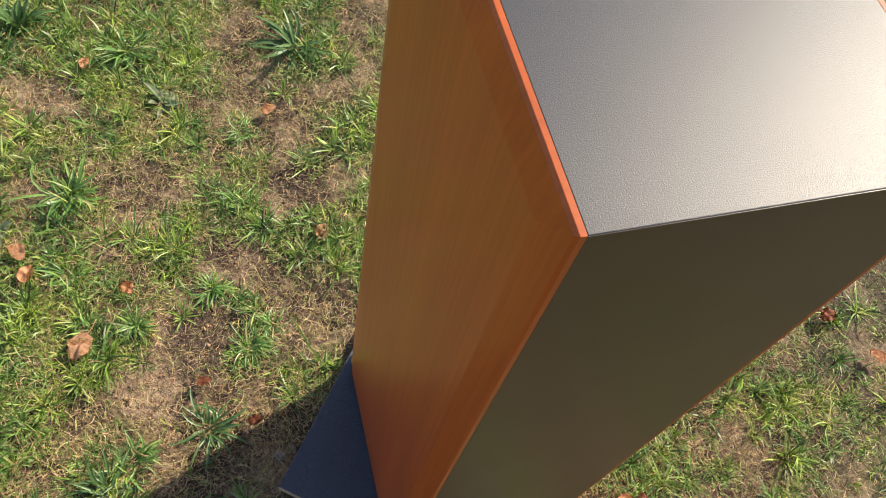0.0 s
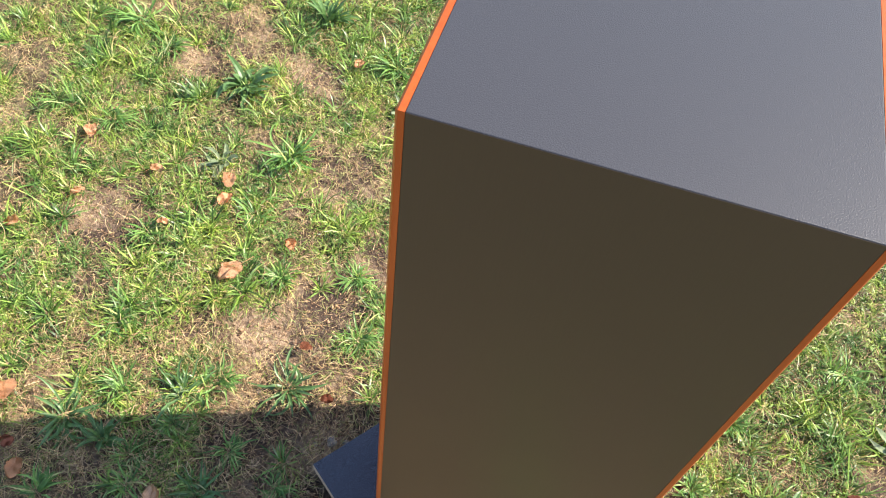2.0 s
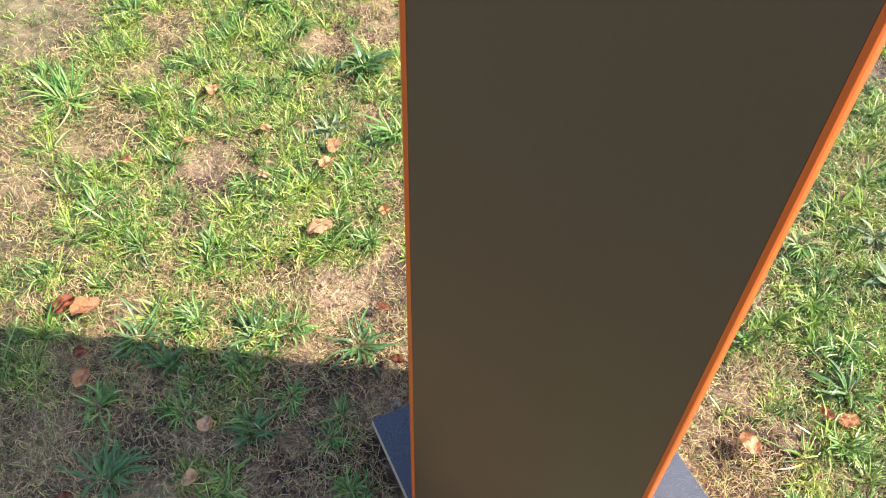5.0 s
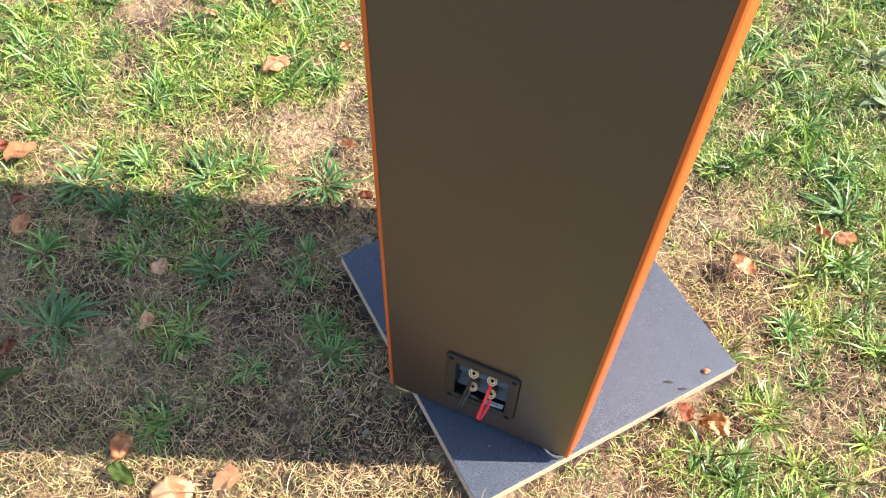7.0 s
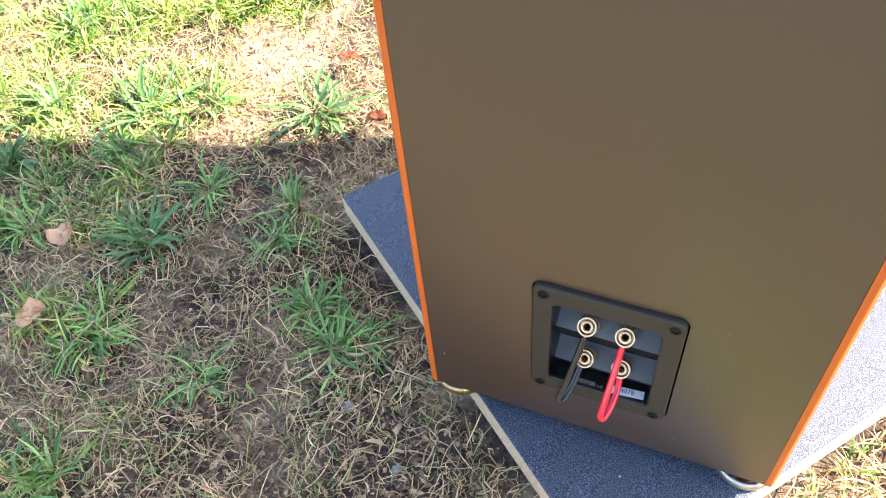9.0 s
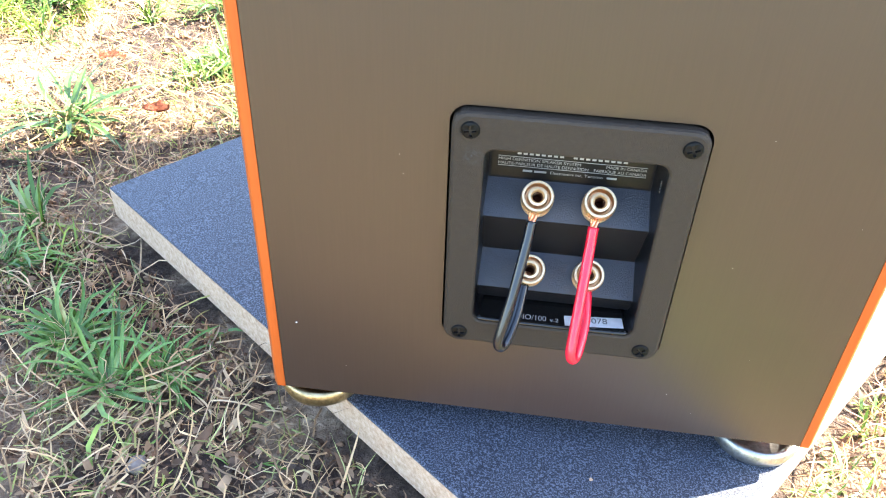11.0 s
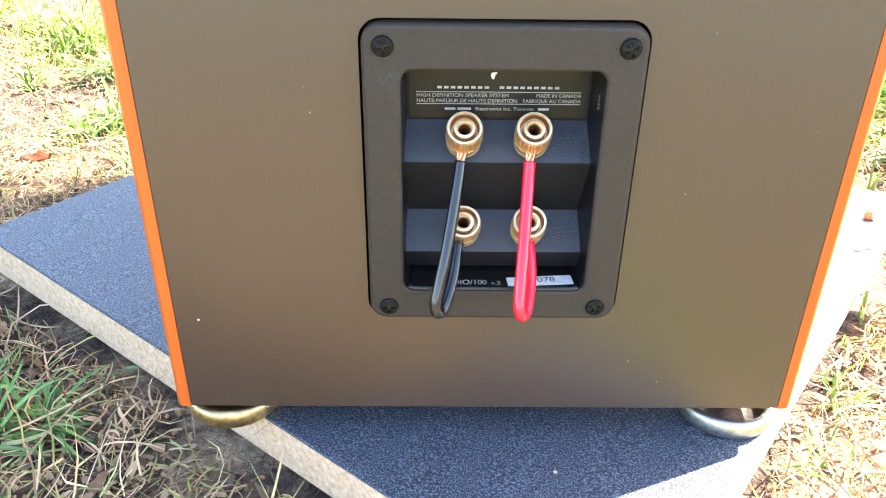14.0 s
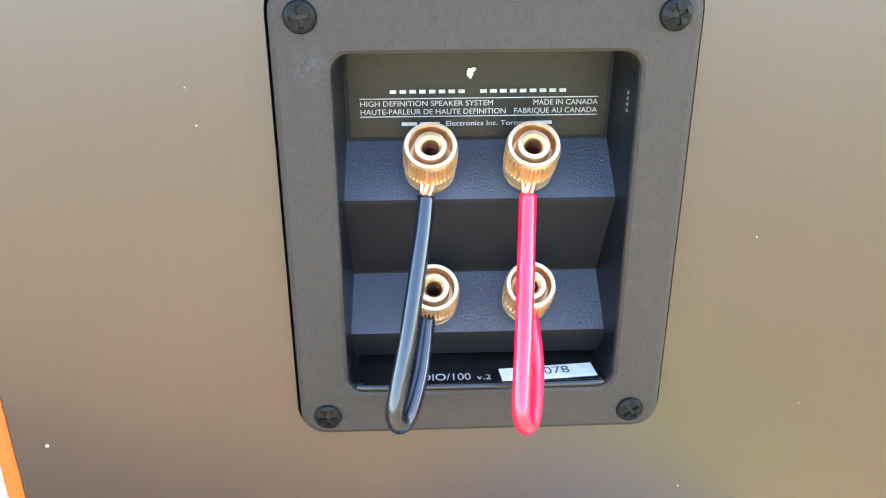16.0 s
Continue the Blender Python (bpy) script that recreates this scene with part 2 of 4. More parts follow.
M_STRAW = blades("dry_grass_blades", [(0.0, (0.072, 0.039, 0.022)), (0.28, (0.216, 0.126, 0.069)), (0.38, (0.546, 0.354, 0.189)), (0.64, (0.865, 0.640, 0.378)), (0.67, (0.27, 0.31, 0.090)), (1.0, (0.56, 0.58, 0.24))], 0.65, 0.08, ((0.70, 0.64, 0.58), (1.16, 1.12, 1.04)))
M_STEM = blades("dry_grass_stalks", [(0.0, (0.124, 0.070, 0.038)), (0.26, (0.412, 0.262, 0.138)), (0.62, (0.742, 0.509, 0.280)), (0.66, (0.27, 0.29, 0.09)), (0.80, (0.484, 0.446, 0.155)), (0.84, (0.546, 0.388, 0.241)), (1.0, (0.886, 0.650, 0.387))], 0.6, 0.10)
M_LITTER = blades("leaf_litter", [(0.0, (0.072, 0.041, 0.026)), (0.5, (0.227, 0.136, 0.083)), (0.85, (0.474, 0.310, 0.189)), (1.0, (0.639, 0.446, 0.284))], 0.85, 0.1)
M_GREEN = blades("green_grass_blades", [(0.0, (0.048, 0.105, 0.018)), (0.30, (0.143, 0.260, 0.044)), (0.70, (0.288, 0.468, 0.090)), (0.92, (0.43, 0.58, 0.155)), (1.0, (0.62, 0.57, 0.27))], 0.38, 0.15, ((0.58, 0.72, 0.84), (1.26, 1.12, 0.94)))
M_TUFT = blades("coarse_green_blades", [(0.0, (0.062, 0.140, 0.028)), (0.5, (0.155, 0.320, 0.072)), (0.85, (0.30, 0.48, 0.130)), (1.0, (0.58, 0.55, 0.25))], 0.36, 0.18)
M_WEED = blades("weed_leaves", [(0.0, (0.080, 0.160, 0.050)), (0.6, (0.145, 0.275, 0.090)), (1.0, (0.26, 0.39, 0.16))], 0.38, 0.20)
M_CRUMB = blades("soil_crumbs", [(0.0, (0.154, 0.082, 0.052)), (0.5, (0.381, 0.228, 0.142)), (1.0, (0.597, 0.403, 0.258))], 0.95, 0.0)
M_SILVER = blades("grey_green_leaves", [(0.0, (0.16, 0.22, 0.115)), (1.0, (0.30, 0.36, 0.21))], 0.6, 0.2)
M_LEAF = dry_leaf_mat("dry_fallen_leaf", (0.82, 0.44, 0.23), (0.84, 0.58, 0.38))
M_REDLEAF = dry_leaf_mat("reddish_fallen_leaf", (0.30, 0.095, 0.05), (0.42, 0.17, 0.09))
M_GREENLEAF = dry_leaf_mat("green_fallen_leaf", (0.13, 0.22, 0.05), (0.20, 0.26, 0.08))
M_STONE = plain("grey_stone", (0.22, 0.18, 0.15), (0.38, 0.33, 0.28), 0.85, 150)


# ---- mesh helpers ----
def thing(name, label, category, group="", kind="", at=(0, 0, 0)):
    e = new(name)
    e.empty_display_size = 0.05
    e.location = at
    return tagged(e, label, category, group, kind)


def part(name, bm, material, parent=None, label="", smooth=False):
    me = bpy.data.meshes.new(name)
    bmesh.ops.recalc_face_normals(bm, faces=bm.faces)
    bm.to_mesh(me)
    bm.free()
    me.materials.append(material)
    if smooth:
        me.polygons.foreach_set("use_smooth", [True] * len(me.polygons))
    ob = new(name, me)
    ob.parent = parent
    return tagged(ob, label)


def box(x0, x1, y0, y1, z0, z1, bevel=0.0, seg=2):
    bm = bmesh.new()
    bmesh.ops.create_cube(bm, size=1)
    bmesh.ops.scale(bm, vec=(x1 - x0, y1 - y0, z1 - z0), verts=bm.verts)
    bmesh.ops.translate(bm, vec=((x0 + x1) / 2, (y0 + y1) / 2, (z0 + z1) / 2), verts=bm.verts)
    if bevel:
        bmesh.ops.bevel(bm, geom=bm.edges[:], offset=bevel, segments=seg, affect="EDGES", profile=0.5)
    return bm


def loops(rings, close_first=False, close_last=False):
    """A skin over rings of equally many points."""
    bm = bmesh.new()
    vs = [[bm.verts.new(p) for p in r] for r in rings]
    n = len(rings[0])
    for a, b in zip(vs, vs[1:]):
        for k in range(n):
            bm.faces.new((a[k], a[(k + 1) % n], b[(k + 1) % n], b[k]))
    if close_first:
        bm.faces.new(vs[0])
    if close_last:
        bm.faces.new(vs[-1])
    return bm


def lathe(profile, seg=32, wave=None, open_end=False):
    """Rings round z from (radius, height) rows; wave(k, row) scales single radii."""
    rows = []
    for i, (r, h) in enumerate(profile):
        rows.append([(r * (wave(k, i) if wave else 1) * math.cos(2 * math.pi * k / seg), r * (wave(k, i) if wave else 1) * math.sin(2 * math.pi * k / seg), h) for k in range(seg)])
    return loops(rows, True, not open_end)


def tube(points, radius, seg=12, steps=8):
    """A round cord along a smooth line through the points."""
    pts = [Vector(p) for p in points]
    line = []
    for i in range(len(pts) - 1):
        a, b, c, d = pts[max(i - 1, 0)], pts[i], pts[i + 1], pts[min(i + 2, len(pts) - 1)]
        for s in range(steps):
            u = s / steps
            line.append(0.5 * (2 * b + (c - a) * u + (2 * a - 5 * b + 4 * c - d) * u * u + (3 * b - a - 3 * c + d) * u ** 3))
    line.append(pts[-1])
    rings = []
    side = None
    for i, p in enumerate(line):
        way = (line[min(i + 1, len(line) - 1)] - line[max(i - 1, 0)]).normalized()
        side = way.orthogonal().normalized() if side is None else (side - way * side.dot(way)).normalized()
        up = way.cross(side)
        rings.append([p + radius * (math.cos(2 * math.pi * k / seg) * side + math.sin(2 * math.pi * k / seg) * up) for k in range(seg)])
    return loops(rings, True, True)


def rounded(x0, x1, z0, z1, r, y, seg=6):
    """A rounded rectangle in the plane y."""
    out = []
    for cx, cz, a0 in ((x1 - r, z1 - r, 0), (x0 + r, z1 - r, 90), (x0 + r, z0 + r, 180), (x1 - r, z0 + r, 270)):
        for k in range(seg + 1):
            a = radians(a0 + 90 * k / seg)
            out.append((cx + r * math.cos(a), y, cz + r * math.sin(a)))
    return out


def turned(bm, m):
    bmesh.ops.transform(bm, matrix=m, verts=bm.verts)
    return bm


def lettering(name, text, size, m, material, parent, align="LEFT", stretch=1.0):
    """Built-in font turned into a mesh, size is the height of capitals."""
    c = bpy.data.curves.new(name, "FONT")
    c.body, c.size, c.align_x, c.space_character = text, size * 1.42, align, 1.0
    tmp = new("lettering_source", c)
    bpy.context.view_layer.update()
    me = bpy.data.meshes.new_from_object(tmp.evaluated_get(bpy.context.evaluated_depsgraph_get()))
    bpy.data.objects.remove(tmp)
    bpy.data.curves.remove(c)
    me.transform(m @ Matrix.Diagonal((stretch, 1, 1, 1)))
    me.materials.clear()
    me.materials.append(material)
    ob = new(name, me)
    ob.parent = parent
    return ob


def width_of(ob):
    xs = [v.co.x for v in ob.data.vertices]
    return max(xs) - min(xs)


# ---- lawn: one sheet of ground to the horizon ----
def spread(lo, hi, step, far):
    inner = np.arange(lo, hi + step / 2, step)
    out = [0.05 * 1.45 ** k for k in range(60)]
    out = np.cumsum([o for o in out if o < far])
    return np.concatenate([(lo - out)[::-1], inner, hi + out])


RNG = np.random.default_rng(7)
LATTICE = RNG.random((6, 256, 256))


def cloud(x, y, scale, layer):
    """Smooth value noise, 0 to 1."""
    u, v = np.asarray(x) * scale + 71.3, np.asarray(y) * scale + 37.7
    i, j = np.floor(u).astype(int), np.floor(v).astype(int)
    f, g = u - i, v - j
    f, g = f * f * (3 - 2 * f), g * g * (3 - 2 * g)
    T = LATTICE[layer]
    a, b = T[i % 256, j % 256], T[(i + 1) % 256, j % 256]
    c, d = T[i % 256, (j + 1) % 256], T[(i + 1) % 256, (j + 1) % 256]
    return (a * (1 - f) + b * f) * (1 - g) + (c * (1 - f) + d * f) * g


BARE = [(-0.383, 0.300, 0.07), (-0.322, 0.396, 0.05), (-0.741, 0.818, 0.04), (-0.520, 0.851, 0.05), (-0.255, 0.501, 0.05),
        (-0.296, 0.165, 0.07), (-0.729, 0.412, 0.06), (-0.19, 0.16, 0.06), (-0.10, -0.035, 0.06), (-0.299, 0.024, 0.04),
        (-0.499, -0.035, 0.05), (-0.20, -0.06, 0.05), (-0.14, 0.62, 0.05)]


def bareness(x, y):
    out = np.zeros_like(x)
    for bx, by, r in BARE:
        d = np.hypot(x - bx, y - by) / r + 0.9 * (cloud(x, y, 26, 0) - 0.5)
        out = np.maximum(out, np.clip(1.5 - d, 0, 1))
    return out


def lift(x, y):
    x, y = np.asarray(x, float), np.asarray(y, float)
    near = np.clip((2.2 - np.hypot(x, y - 0.6)) / 0.6, 0, 1)
    h = 0.010 * (cloud(x, y, 6, 1) - 0.5) + 0.005 * (cloud(x, y, 30, 2) - 0.5) + 0.003 * (cloud(x, y, 75, 3) - 0.5)
    return (h - 0.004 * bareness(x, y)) * near + 0.075 * np.clip(-x - 0.2, 0, 1.4)


def ground():
    xs, ys = spread(-1.55, 1.45, 0.0125, 900), spread(-0.55, 1.95, 0.0125, 900)
    X, Y = np.meshgrid(xs, ys)
    Z = lift(X, Y)
    n, k = len(ys), len(xs)
    co = np.stack([X, Y, Z], -1).reshape(-1, 3)
    q = (np.arange(n - 1)[:, None] * k + np.arange(k - 1)[None]).reshape(-1)
    faces = np.stack([q, q + 1, q + k + 1, q + k], -1)
    me = bpy.data.meshes.new("ground")
    me.from_pydata(co.tolist(), [], faces.tolist())
    me.polygons.foreach_set("use_smooth", [True] * len(me.polygons))
    me.materials.append(M_SOIL)
    return tagged(new("ground", me), "dry brown lawn soil with bare patches", "ground", kind="structure")


ground()


def strips(name, root, yaw, pitch, length, width, bend, material, label, twist=None, segs=2, curl=None):
    """Many blades in one mesh: strips of quads that taper to a tip."""
    n = len(root)
    side = np.stack([-np.sin(yaw), np.cos(yaw), np.zeros(n)], -1)
    if twist is not None:
        side[:, 2] = twist
    rows = []
    pos = root.copy()
    ang = pitch.copy()
    for s in range(segs + 1):
        w = width * (1.0 - 0.25 * s / segs if s < segs else 0.12)
        rows.append(pos - side * w[:, None] / 2)
        rows.append(pos + side * w[:, None] / 2)
        step = length / segs
        lie = np.stack([np.cos(yaw), np.sin(yaw)], -1)
        side[:, 0], side[:, 1] = -np.sin(yaw), np.cos(yaw)
        if curl is not None:
            yaw = yaw + curl
        pos = pos + np.concatenate([lie * (np.cos(ang) * step)[:, None], (np.sin(ang) * step)[:, None]], -1)
        floor_z = lift(pos[:, 0], pos[:, 1]) + 0.0012
        pos[:, 2] = np.maximum(pos[:, 2], floor_z)
        ang = ang - bend
    co = np.stack(rows, 1).reshape(-1, 3)
    per = 2 * (segs + 1)
    b = np.arange(n) * per
    faces = np.concatenate([np.stack([b + 2 * s, b + 2 * s + 1, b + 2 * s + 3, b + 2 * s + 2], -1) for s in range(segs)])
    me = bpy.data.meshes.new(name)
    me.vertices.add(len(co))
    me.vertices.foreach_set("co", co.astype(np.float32).ravel())
    me.loops.add(faces.size)
    me.loops.foreach_set("vertex_index", faces.astype(np.int32).ravel())
    me.polygons.add(len(faces))
    me.polygons.foreach_set("loop_start", (np.arange(len(faces)) * 4).astype(np.int32))
    me.update(calc_edges=True)
    me.materials.append(material)
    return tagged(new(name, me), label, "grass", kind="stuff")


def on_board(x, y, grow=0.0):
    """Inside the square base board."""
    a, b = S_ - W_, E_ - S_
    u = ((x - W_.x) * a.x + (y - W_.y) * a.y) / a.length_squared
    v = ((x - S_.x) * b.x + (y - S_.y) * b.y) / b.length_squared
    g = grow / a.length
    return (u > -g) & (u < 1 + g) & (v > -g) & (v < 1 + g)


def greenness(x, y):
    """How much of the turf is alive: more away from the worn spot beside the board."""
    g = 0.5 + 1.15 * (0.48 * cloud(x, y, 8, 4) + 0.52 * cloud(x, y, 21, 5) - 0.5)
    worn = np.exp(-((x + 0.26) / 0.28) ** 2 - ((y - 0.03) / 0.16) ** 2)
    round_board = np.exp(-(np.hypot(x + 0.04, y - 0.02) / 0.34) ** 2)
    low = np.clip((0.0 - y) / 0.15, 0, 1)
    right = np.clip((x - 0.22) / 0.16, 0, 1) * (0.45 + 0.55 * np.clip((y - 0.15) / 0.25, 0, 1)) * np.clip((y + 0.12) / 0.15, 0, 1)
    lawn = np.clip((y - 0.28) / 0.2, 0, 1) + 1.3 * np.clip((-0.30 - x) / 0.15, 0, 1) * np.clip((y + 0.16) / 0.1, 0, 1)
    return np.clip(g + 0.02 + 0.10 * np.minimum(lawn, 1.3) - 0.13 * worn - 0.18 * round_board - 0.08 * low + 0.27 * right, 0, 1)


def scatter(n, near=0.62):
    """Places in the seen stretch of lawn, denser close to the board."""
    k = int(n * near)
    a = np.stack([RNG.uniform(-1.15, 0.62, k), RNG.uniform(-0.34, 1.22, k)], -1)
    b = np.stack([RNG.uniform(-1.5, 1.4, n - k), RNG.uniform(-0.5, 1.9, n - k)], -1)
    edge = RNG.normal(0, 1, (n, 2)) * np.concatenate([np.full(k, 0.07), np.full(n - k, 0.22)])[:, None]
    p = np.concatenate([a, b]) + edge
    return p[~on_board(p[:, 0], p[:, 1], 0.002)]


def dry_grass():
    p = scatter(192000, 0.8)
    p = np.concatenate([p, np.stack([RNG.uniform(-0.65, 0.3, 9000), RNG.uniform(-0.34, 0.32, 9000)], -1)])
    worn = np.exp(-((p[:, 0] + 0.34) / 0.34) ** 4 - ((p[:, 1] - 0.03) / 0.22) ** 4)
    keep = (RNG.random(len(p)) > np.maximum(0.55 * bareness(p[:, 0], p[:, 1]), 0.66 * worn)) & ~on_board(p[:, 0], p[:, 1], 0.006)
    p = p[keep]
    n = len(p)
    z = lift(p[:, 0], p[:, 1]) + RNG.uniform(0.0, 0.007, n)
    strips("dry_grass", np.column_stack([p, z]), RNG.uniform(0, 2 * math.pi, n), np.radians(RNG.normal(10, 22, n)), RNG.gamma(3.4, 0.0041, n),
           RNG.uniform(0.0003, 0.0009, n), np.radians(RNG.normal(8, 22, n)), M_STRAW, "matted dry straw-coloured grass clippings on the lawn", RNG.uniform(-0.8, 0.8, n), 2, np.radians(RNG.normal(0, 38, n)))


def green_grass():
    """Clumps of short blades, wide low rosettes and single blades, gathered in patches with straw between."""
    c = scatter(30000, 0.76)
    g = greenness(c[:, 0], c[:, 1]) - 0.6 * bareness(c[:, 0], c[:, 1])
    c = c[RNG.random(len(c)) < np.clip((g - 0.52) * 4.6, 0.015, 0.8)]
    f = scatter(3400, 0.74)
    gf = greenness(f[:, 0], f[:, 1]) - 0.8 * bareness(f[:, 0], f[:, 1])
    f = f[RNG.random(len(f)) < np.clip((gf - 0.46) * 2.6, 0.01, 0.55)]
    many = np.concatenate([RNG.integers(7, 20, len(c)), RNG.integers(16, 34, len(f))])
    who = np.repeat(np.arange(len(c) + len(f)), many)
    wide = who >= len(c)
    big = RNG.uniform(0.65, 1.35, len(c) + len(f))[who]
    n = len(who)
    yaw = RNG.uniform(0, 2 * math.pi, n)
    out = RNG.uniform(0, 1, n) * np.where(wide, 0.005, 0.013) * big
    p = np.concatenate([c, f])[who] + np.stack([np.cos(yaw), np.sin(yaw)], -1) * out[:, None]
    s1 = scatter(100000, 0.75)
    g1 = greenness(s1[:, 0], s1[:, 1]) - 0.5 * bareness(s1[:, 0], s1[:, 1])
    s1 = s1[RNG.random(len(s1)) < np.clip((g1 - 0.38) * 2.0, 0.03, 1)]
    k = len(s1)
    p = np.concatenate([p, s1])
    yaw = np.concatenate([yaw + RNG.normal(0, 1, n) * np.where(wide, 0.25, 0.6), RNG.uniform(0, 2 * math.pi, k)])
    length = np.concatenate([np.where(wide, RNG.gamma(9, 0.0035, n), RNG.gamma(7, 0.0022, n)) * big, RNG.gamma(5, 0.0030, k)])
    pitch = np.radians(np.concatenate([np.clip(RNG.normal(48, 21, n) - 5 * wide, 4, 86), np.clip(RNG.normal(28, 20, k), 2, 80)]))
    width = np.concatenate([np.where(wide, RNG.uniform(0.0014, 0.0031, n), RNG.uniform(0.0008, 0.0020, n)), RNG.uniform(0.0005, 0.0013, k)])
    bend = np.radians(np.concatenate([np.where(wide, RNG.normal(14, 9, n), RNG.normal(24, 15, n)), RNG.normal(24, 15, k)]))
    tip = p + np.stack([np.cos(yaw), np.sin(yaw)], -1) * (0.85 * length)[:, None]
    keep = ~on_board(p[:, 0], p[:, 1], 0.002) & ~on_board(tip[:, 0], tip[:, 1], -0.002)
    p, yaw, length, pitch, width, bend = p[keep], yaw[keep], length[keep], pitch[keep], width[keep], bend[keep]
    m = len(p)
    z = lift(p[:, 0], p[:, 1])
    strips("green_grass", np.column_stack([p, z]), yaw, pitch, length, width, bend, M_GREEN, "short green lawn grass in clumps among dry patches", RNG.uniform(-0.5, 0.5, m), 3, np.radians(RNG.normal(0, 10, m)))


def dry_stems():
    """Stouter pale curved stalks lying loose on the mat."""
    p = scatter(59000, 0.85)
    p = np.concatenate([p, np.stack([RNG.uniform(-0.68, 0.05, 18000), RNG.uniform(-0.26, 0.26, 18000)], -1)])
    p = p[(RNG.random(len(p)) > 0.6 * bareness(p[:, 0], p[:, 1])) & ~on_board(p[:, 0], p[:, 1], 0.008)]
    n = len(p)
    z = lift(p[:, 0], p[:, 1]) + RNG.uniform(0.002, 0.009, n)
    strips("dry_stems", np.column_stack([p, z]), RNG.uniform(0, 2 * math.pi, n), np.radians(RNG.normal(16, 20, n)), RNG.gamma(4.2, 0.0046, n),
           RNG.uniform(0.0004, 0.0009, n), np.radians(RNG.normal(14, 18, n)), M_STEM, "loose pale dry grass stalks lying on the lawn", RNG.uniform(-0.8, 0.8, n), 4, np.radians(RNG.normal(0, 26, n)))


def soil_crumbs():
    """Small clods of dry earth, most of them where the turf is bare."""
    p = scatter(120000, 0.85)
    b = bareness(p[:, 0], p[:, 1])
    worn = np.exp(-((p[:, 0] + 0.25) / 0.25) ** 2 - ((p[:, 1] - 0.03) / 0.16) ** 2)
    p = p[RNG.random(len(p)) < np.clip(0.06 + 0.75 * b + 0.25 * worn, 0, 1)]
    n = len(p)
    r = RNG.gamma(1.8, 0.00042, n) + 0.0003
    base = np.array([(1, 0, 0), (-1, 0, 0), (0, 1, 0), (0, -1, 0), (0, 0, 1), (0, 0, -0.7)], float)
    co = base[None] * (r[:, None] * RNG.uniform(0.6, 1.3, (n, 6)))[:, :, None] + RNG.normal(0, 0.18, (n, 6, 3)) * r[:, None, None]
    co += np.column_stack([p, lift(p[:, 0], p[:, 1]) + 0.4 * r])[:, None, :]
    tri = np.array([(0, 2, 4), (2, 1, 4), (1, 3, 4), (3, 0, 4), (2, 0, 5), (1, 2, 5), (3, 1, 5), (0, 3, 5)])
    faces = (np.arange(n)[:, None, None] * 6 + tri[None]).reshape(-1, 3)
    me = bpy.data.meshes.new("soil_crumbs")
    me.vertices.add(n * 6)
    me.vertices.foreach_set("co", co.astype(np.float32).ravel())
    me.loops.add(faces.size)
    me.loops.foreach_set("vertex_index", faces.astype(np.int32).ravel())
    me.polygons.add(len(faces))
    me.polygons.foreach_set("loop_start", (np.arange(len(faces)) * 3).astype(np.int32))
    me.update(calc_edges=True)
    me.materials.append(M_CRUMB)
    tagged(new("soil_crumbs", me), "crumbs of dry brown earth between the grass", "soil", kind="stuff")


def leaf_litter():
    """Curled brown scraps of dead leaf on the bare soil beside the board."""
    p = np.stack([RNG.uniform(-0.75, 0.25, 26000), RNG.uniform(-0.34, 0.32, 26000)], -1)
    worn = np.exp(-((p[:, 0] + 0.20) / 0.20) ** 2 - ((p[:, 1] - 0.0) / 0.17) ** 2)
    p = p[(RNG.random(len(p)) < 0.12 + 0.88 * worn) & ~on_board(p[:, 0], p[:, 1], 0.008)]
    n = len(p)
    z = lift(p[:, 0], p[:, 1]) + RNG.uniform(0.001, 0.006, n)
    strips("leaf_litter", np.column_stack([p, z]), RNG.uniform(0, 2 * math.pi, n), np.radians(RNG.normal(22, 24, n)), RNG.gamma(5, 0.0012, n),
           RNG.uniform(0.0008, 0.0034, n), np.radians(RNG.normal(30, 25, n)), M_LITTER, "brown scraps of dead leaf on bare soil", RNG.uniform(-0.9, 0.9, n), 3, np.radians(RNG.normal(0, 20, n)))


leaf_litter()
dry_grass()
dry_stems()
green_grass()
soil_crumbs()


# ---- weeds and tufts ----
def leaf_strip(bm, rng, a, length, width, pitch, bend):
    """One tapering leaf with a folded midrib, from the plant's middle outwards."""
    l, w = length * rng.uniform(0.35, 1.15), width * rng.uniform(0.55, 1.3)
    off = rng.uniform(0.001, 0.011)
    p, ang = Vector((off * math.cos(a), off * math.sin(a), 0.001)), radians(pitch + rng.gauss(0, 19))
    a += rng.gauss(0, 0.5)
    sway, last, segs = rng.gauss(0, 0.20), None, 5
    for s in range(segs + 1):
        ww = w * max(0.06, math.sin(math.pi * (0.12 + 0.86 * s / segs)) ** 0.8)
        d = Vector((math.cos(a), math.sin(a), 0))
        q, up = Vector((-d.y, d.x, 0)), Vector((0, 0, 0.18 * ww))
        row = [bm.verts.new(p - q * ww / 2 + up), bm.verts.new(p), bm.verts.new(p + q * ww / 2 + up)]
        if last:
            bm.faces.new((last[0], last[1], row[1], row[0]))
            bm.faces.new((last[1], last[2], row[2], row[1]))
        last = row
        p = p + (d * math.cos(ang) + Vector((0, 0, math.sin(ang)))) * l / segs
        p.z = max(p.z, 0.002)
        ang -= radians(bend) * rng.uniform(0.5, 1.3)
        a += sway


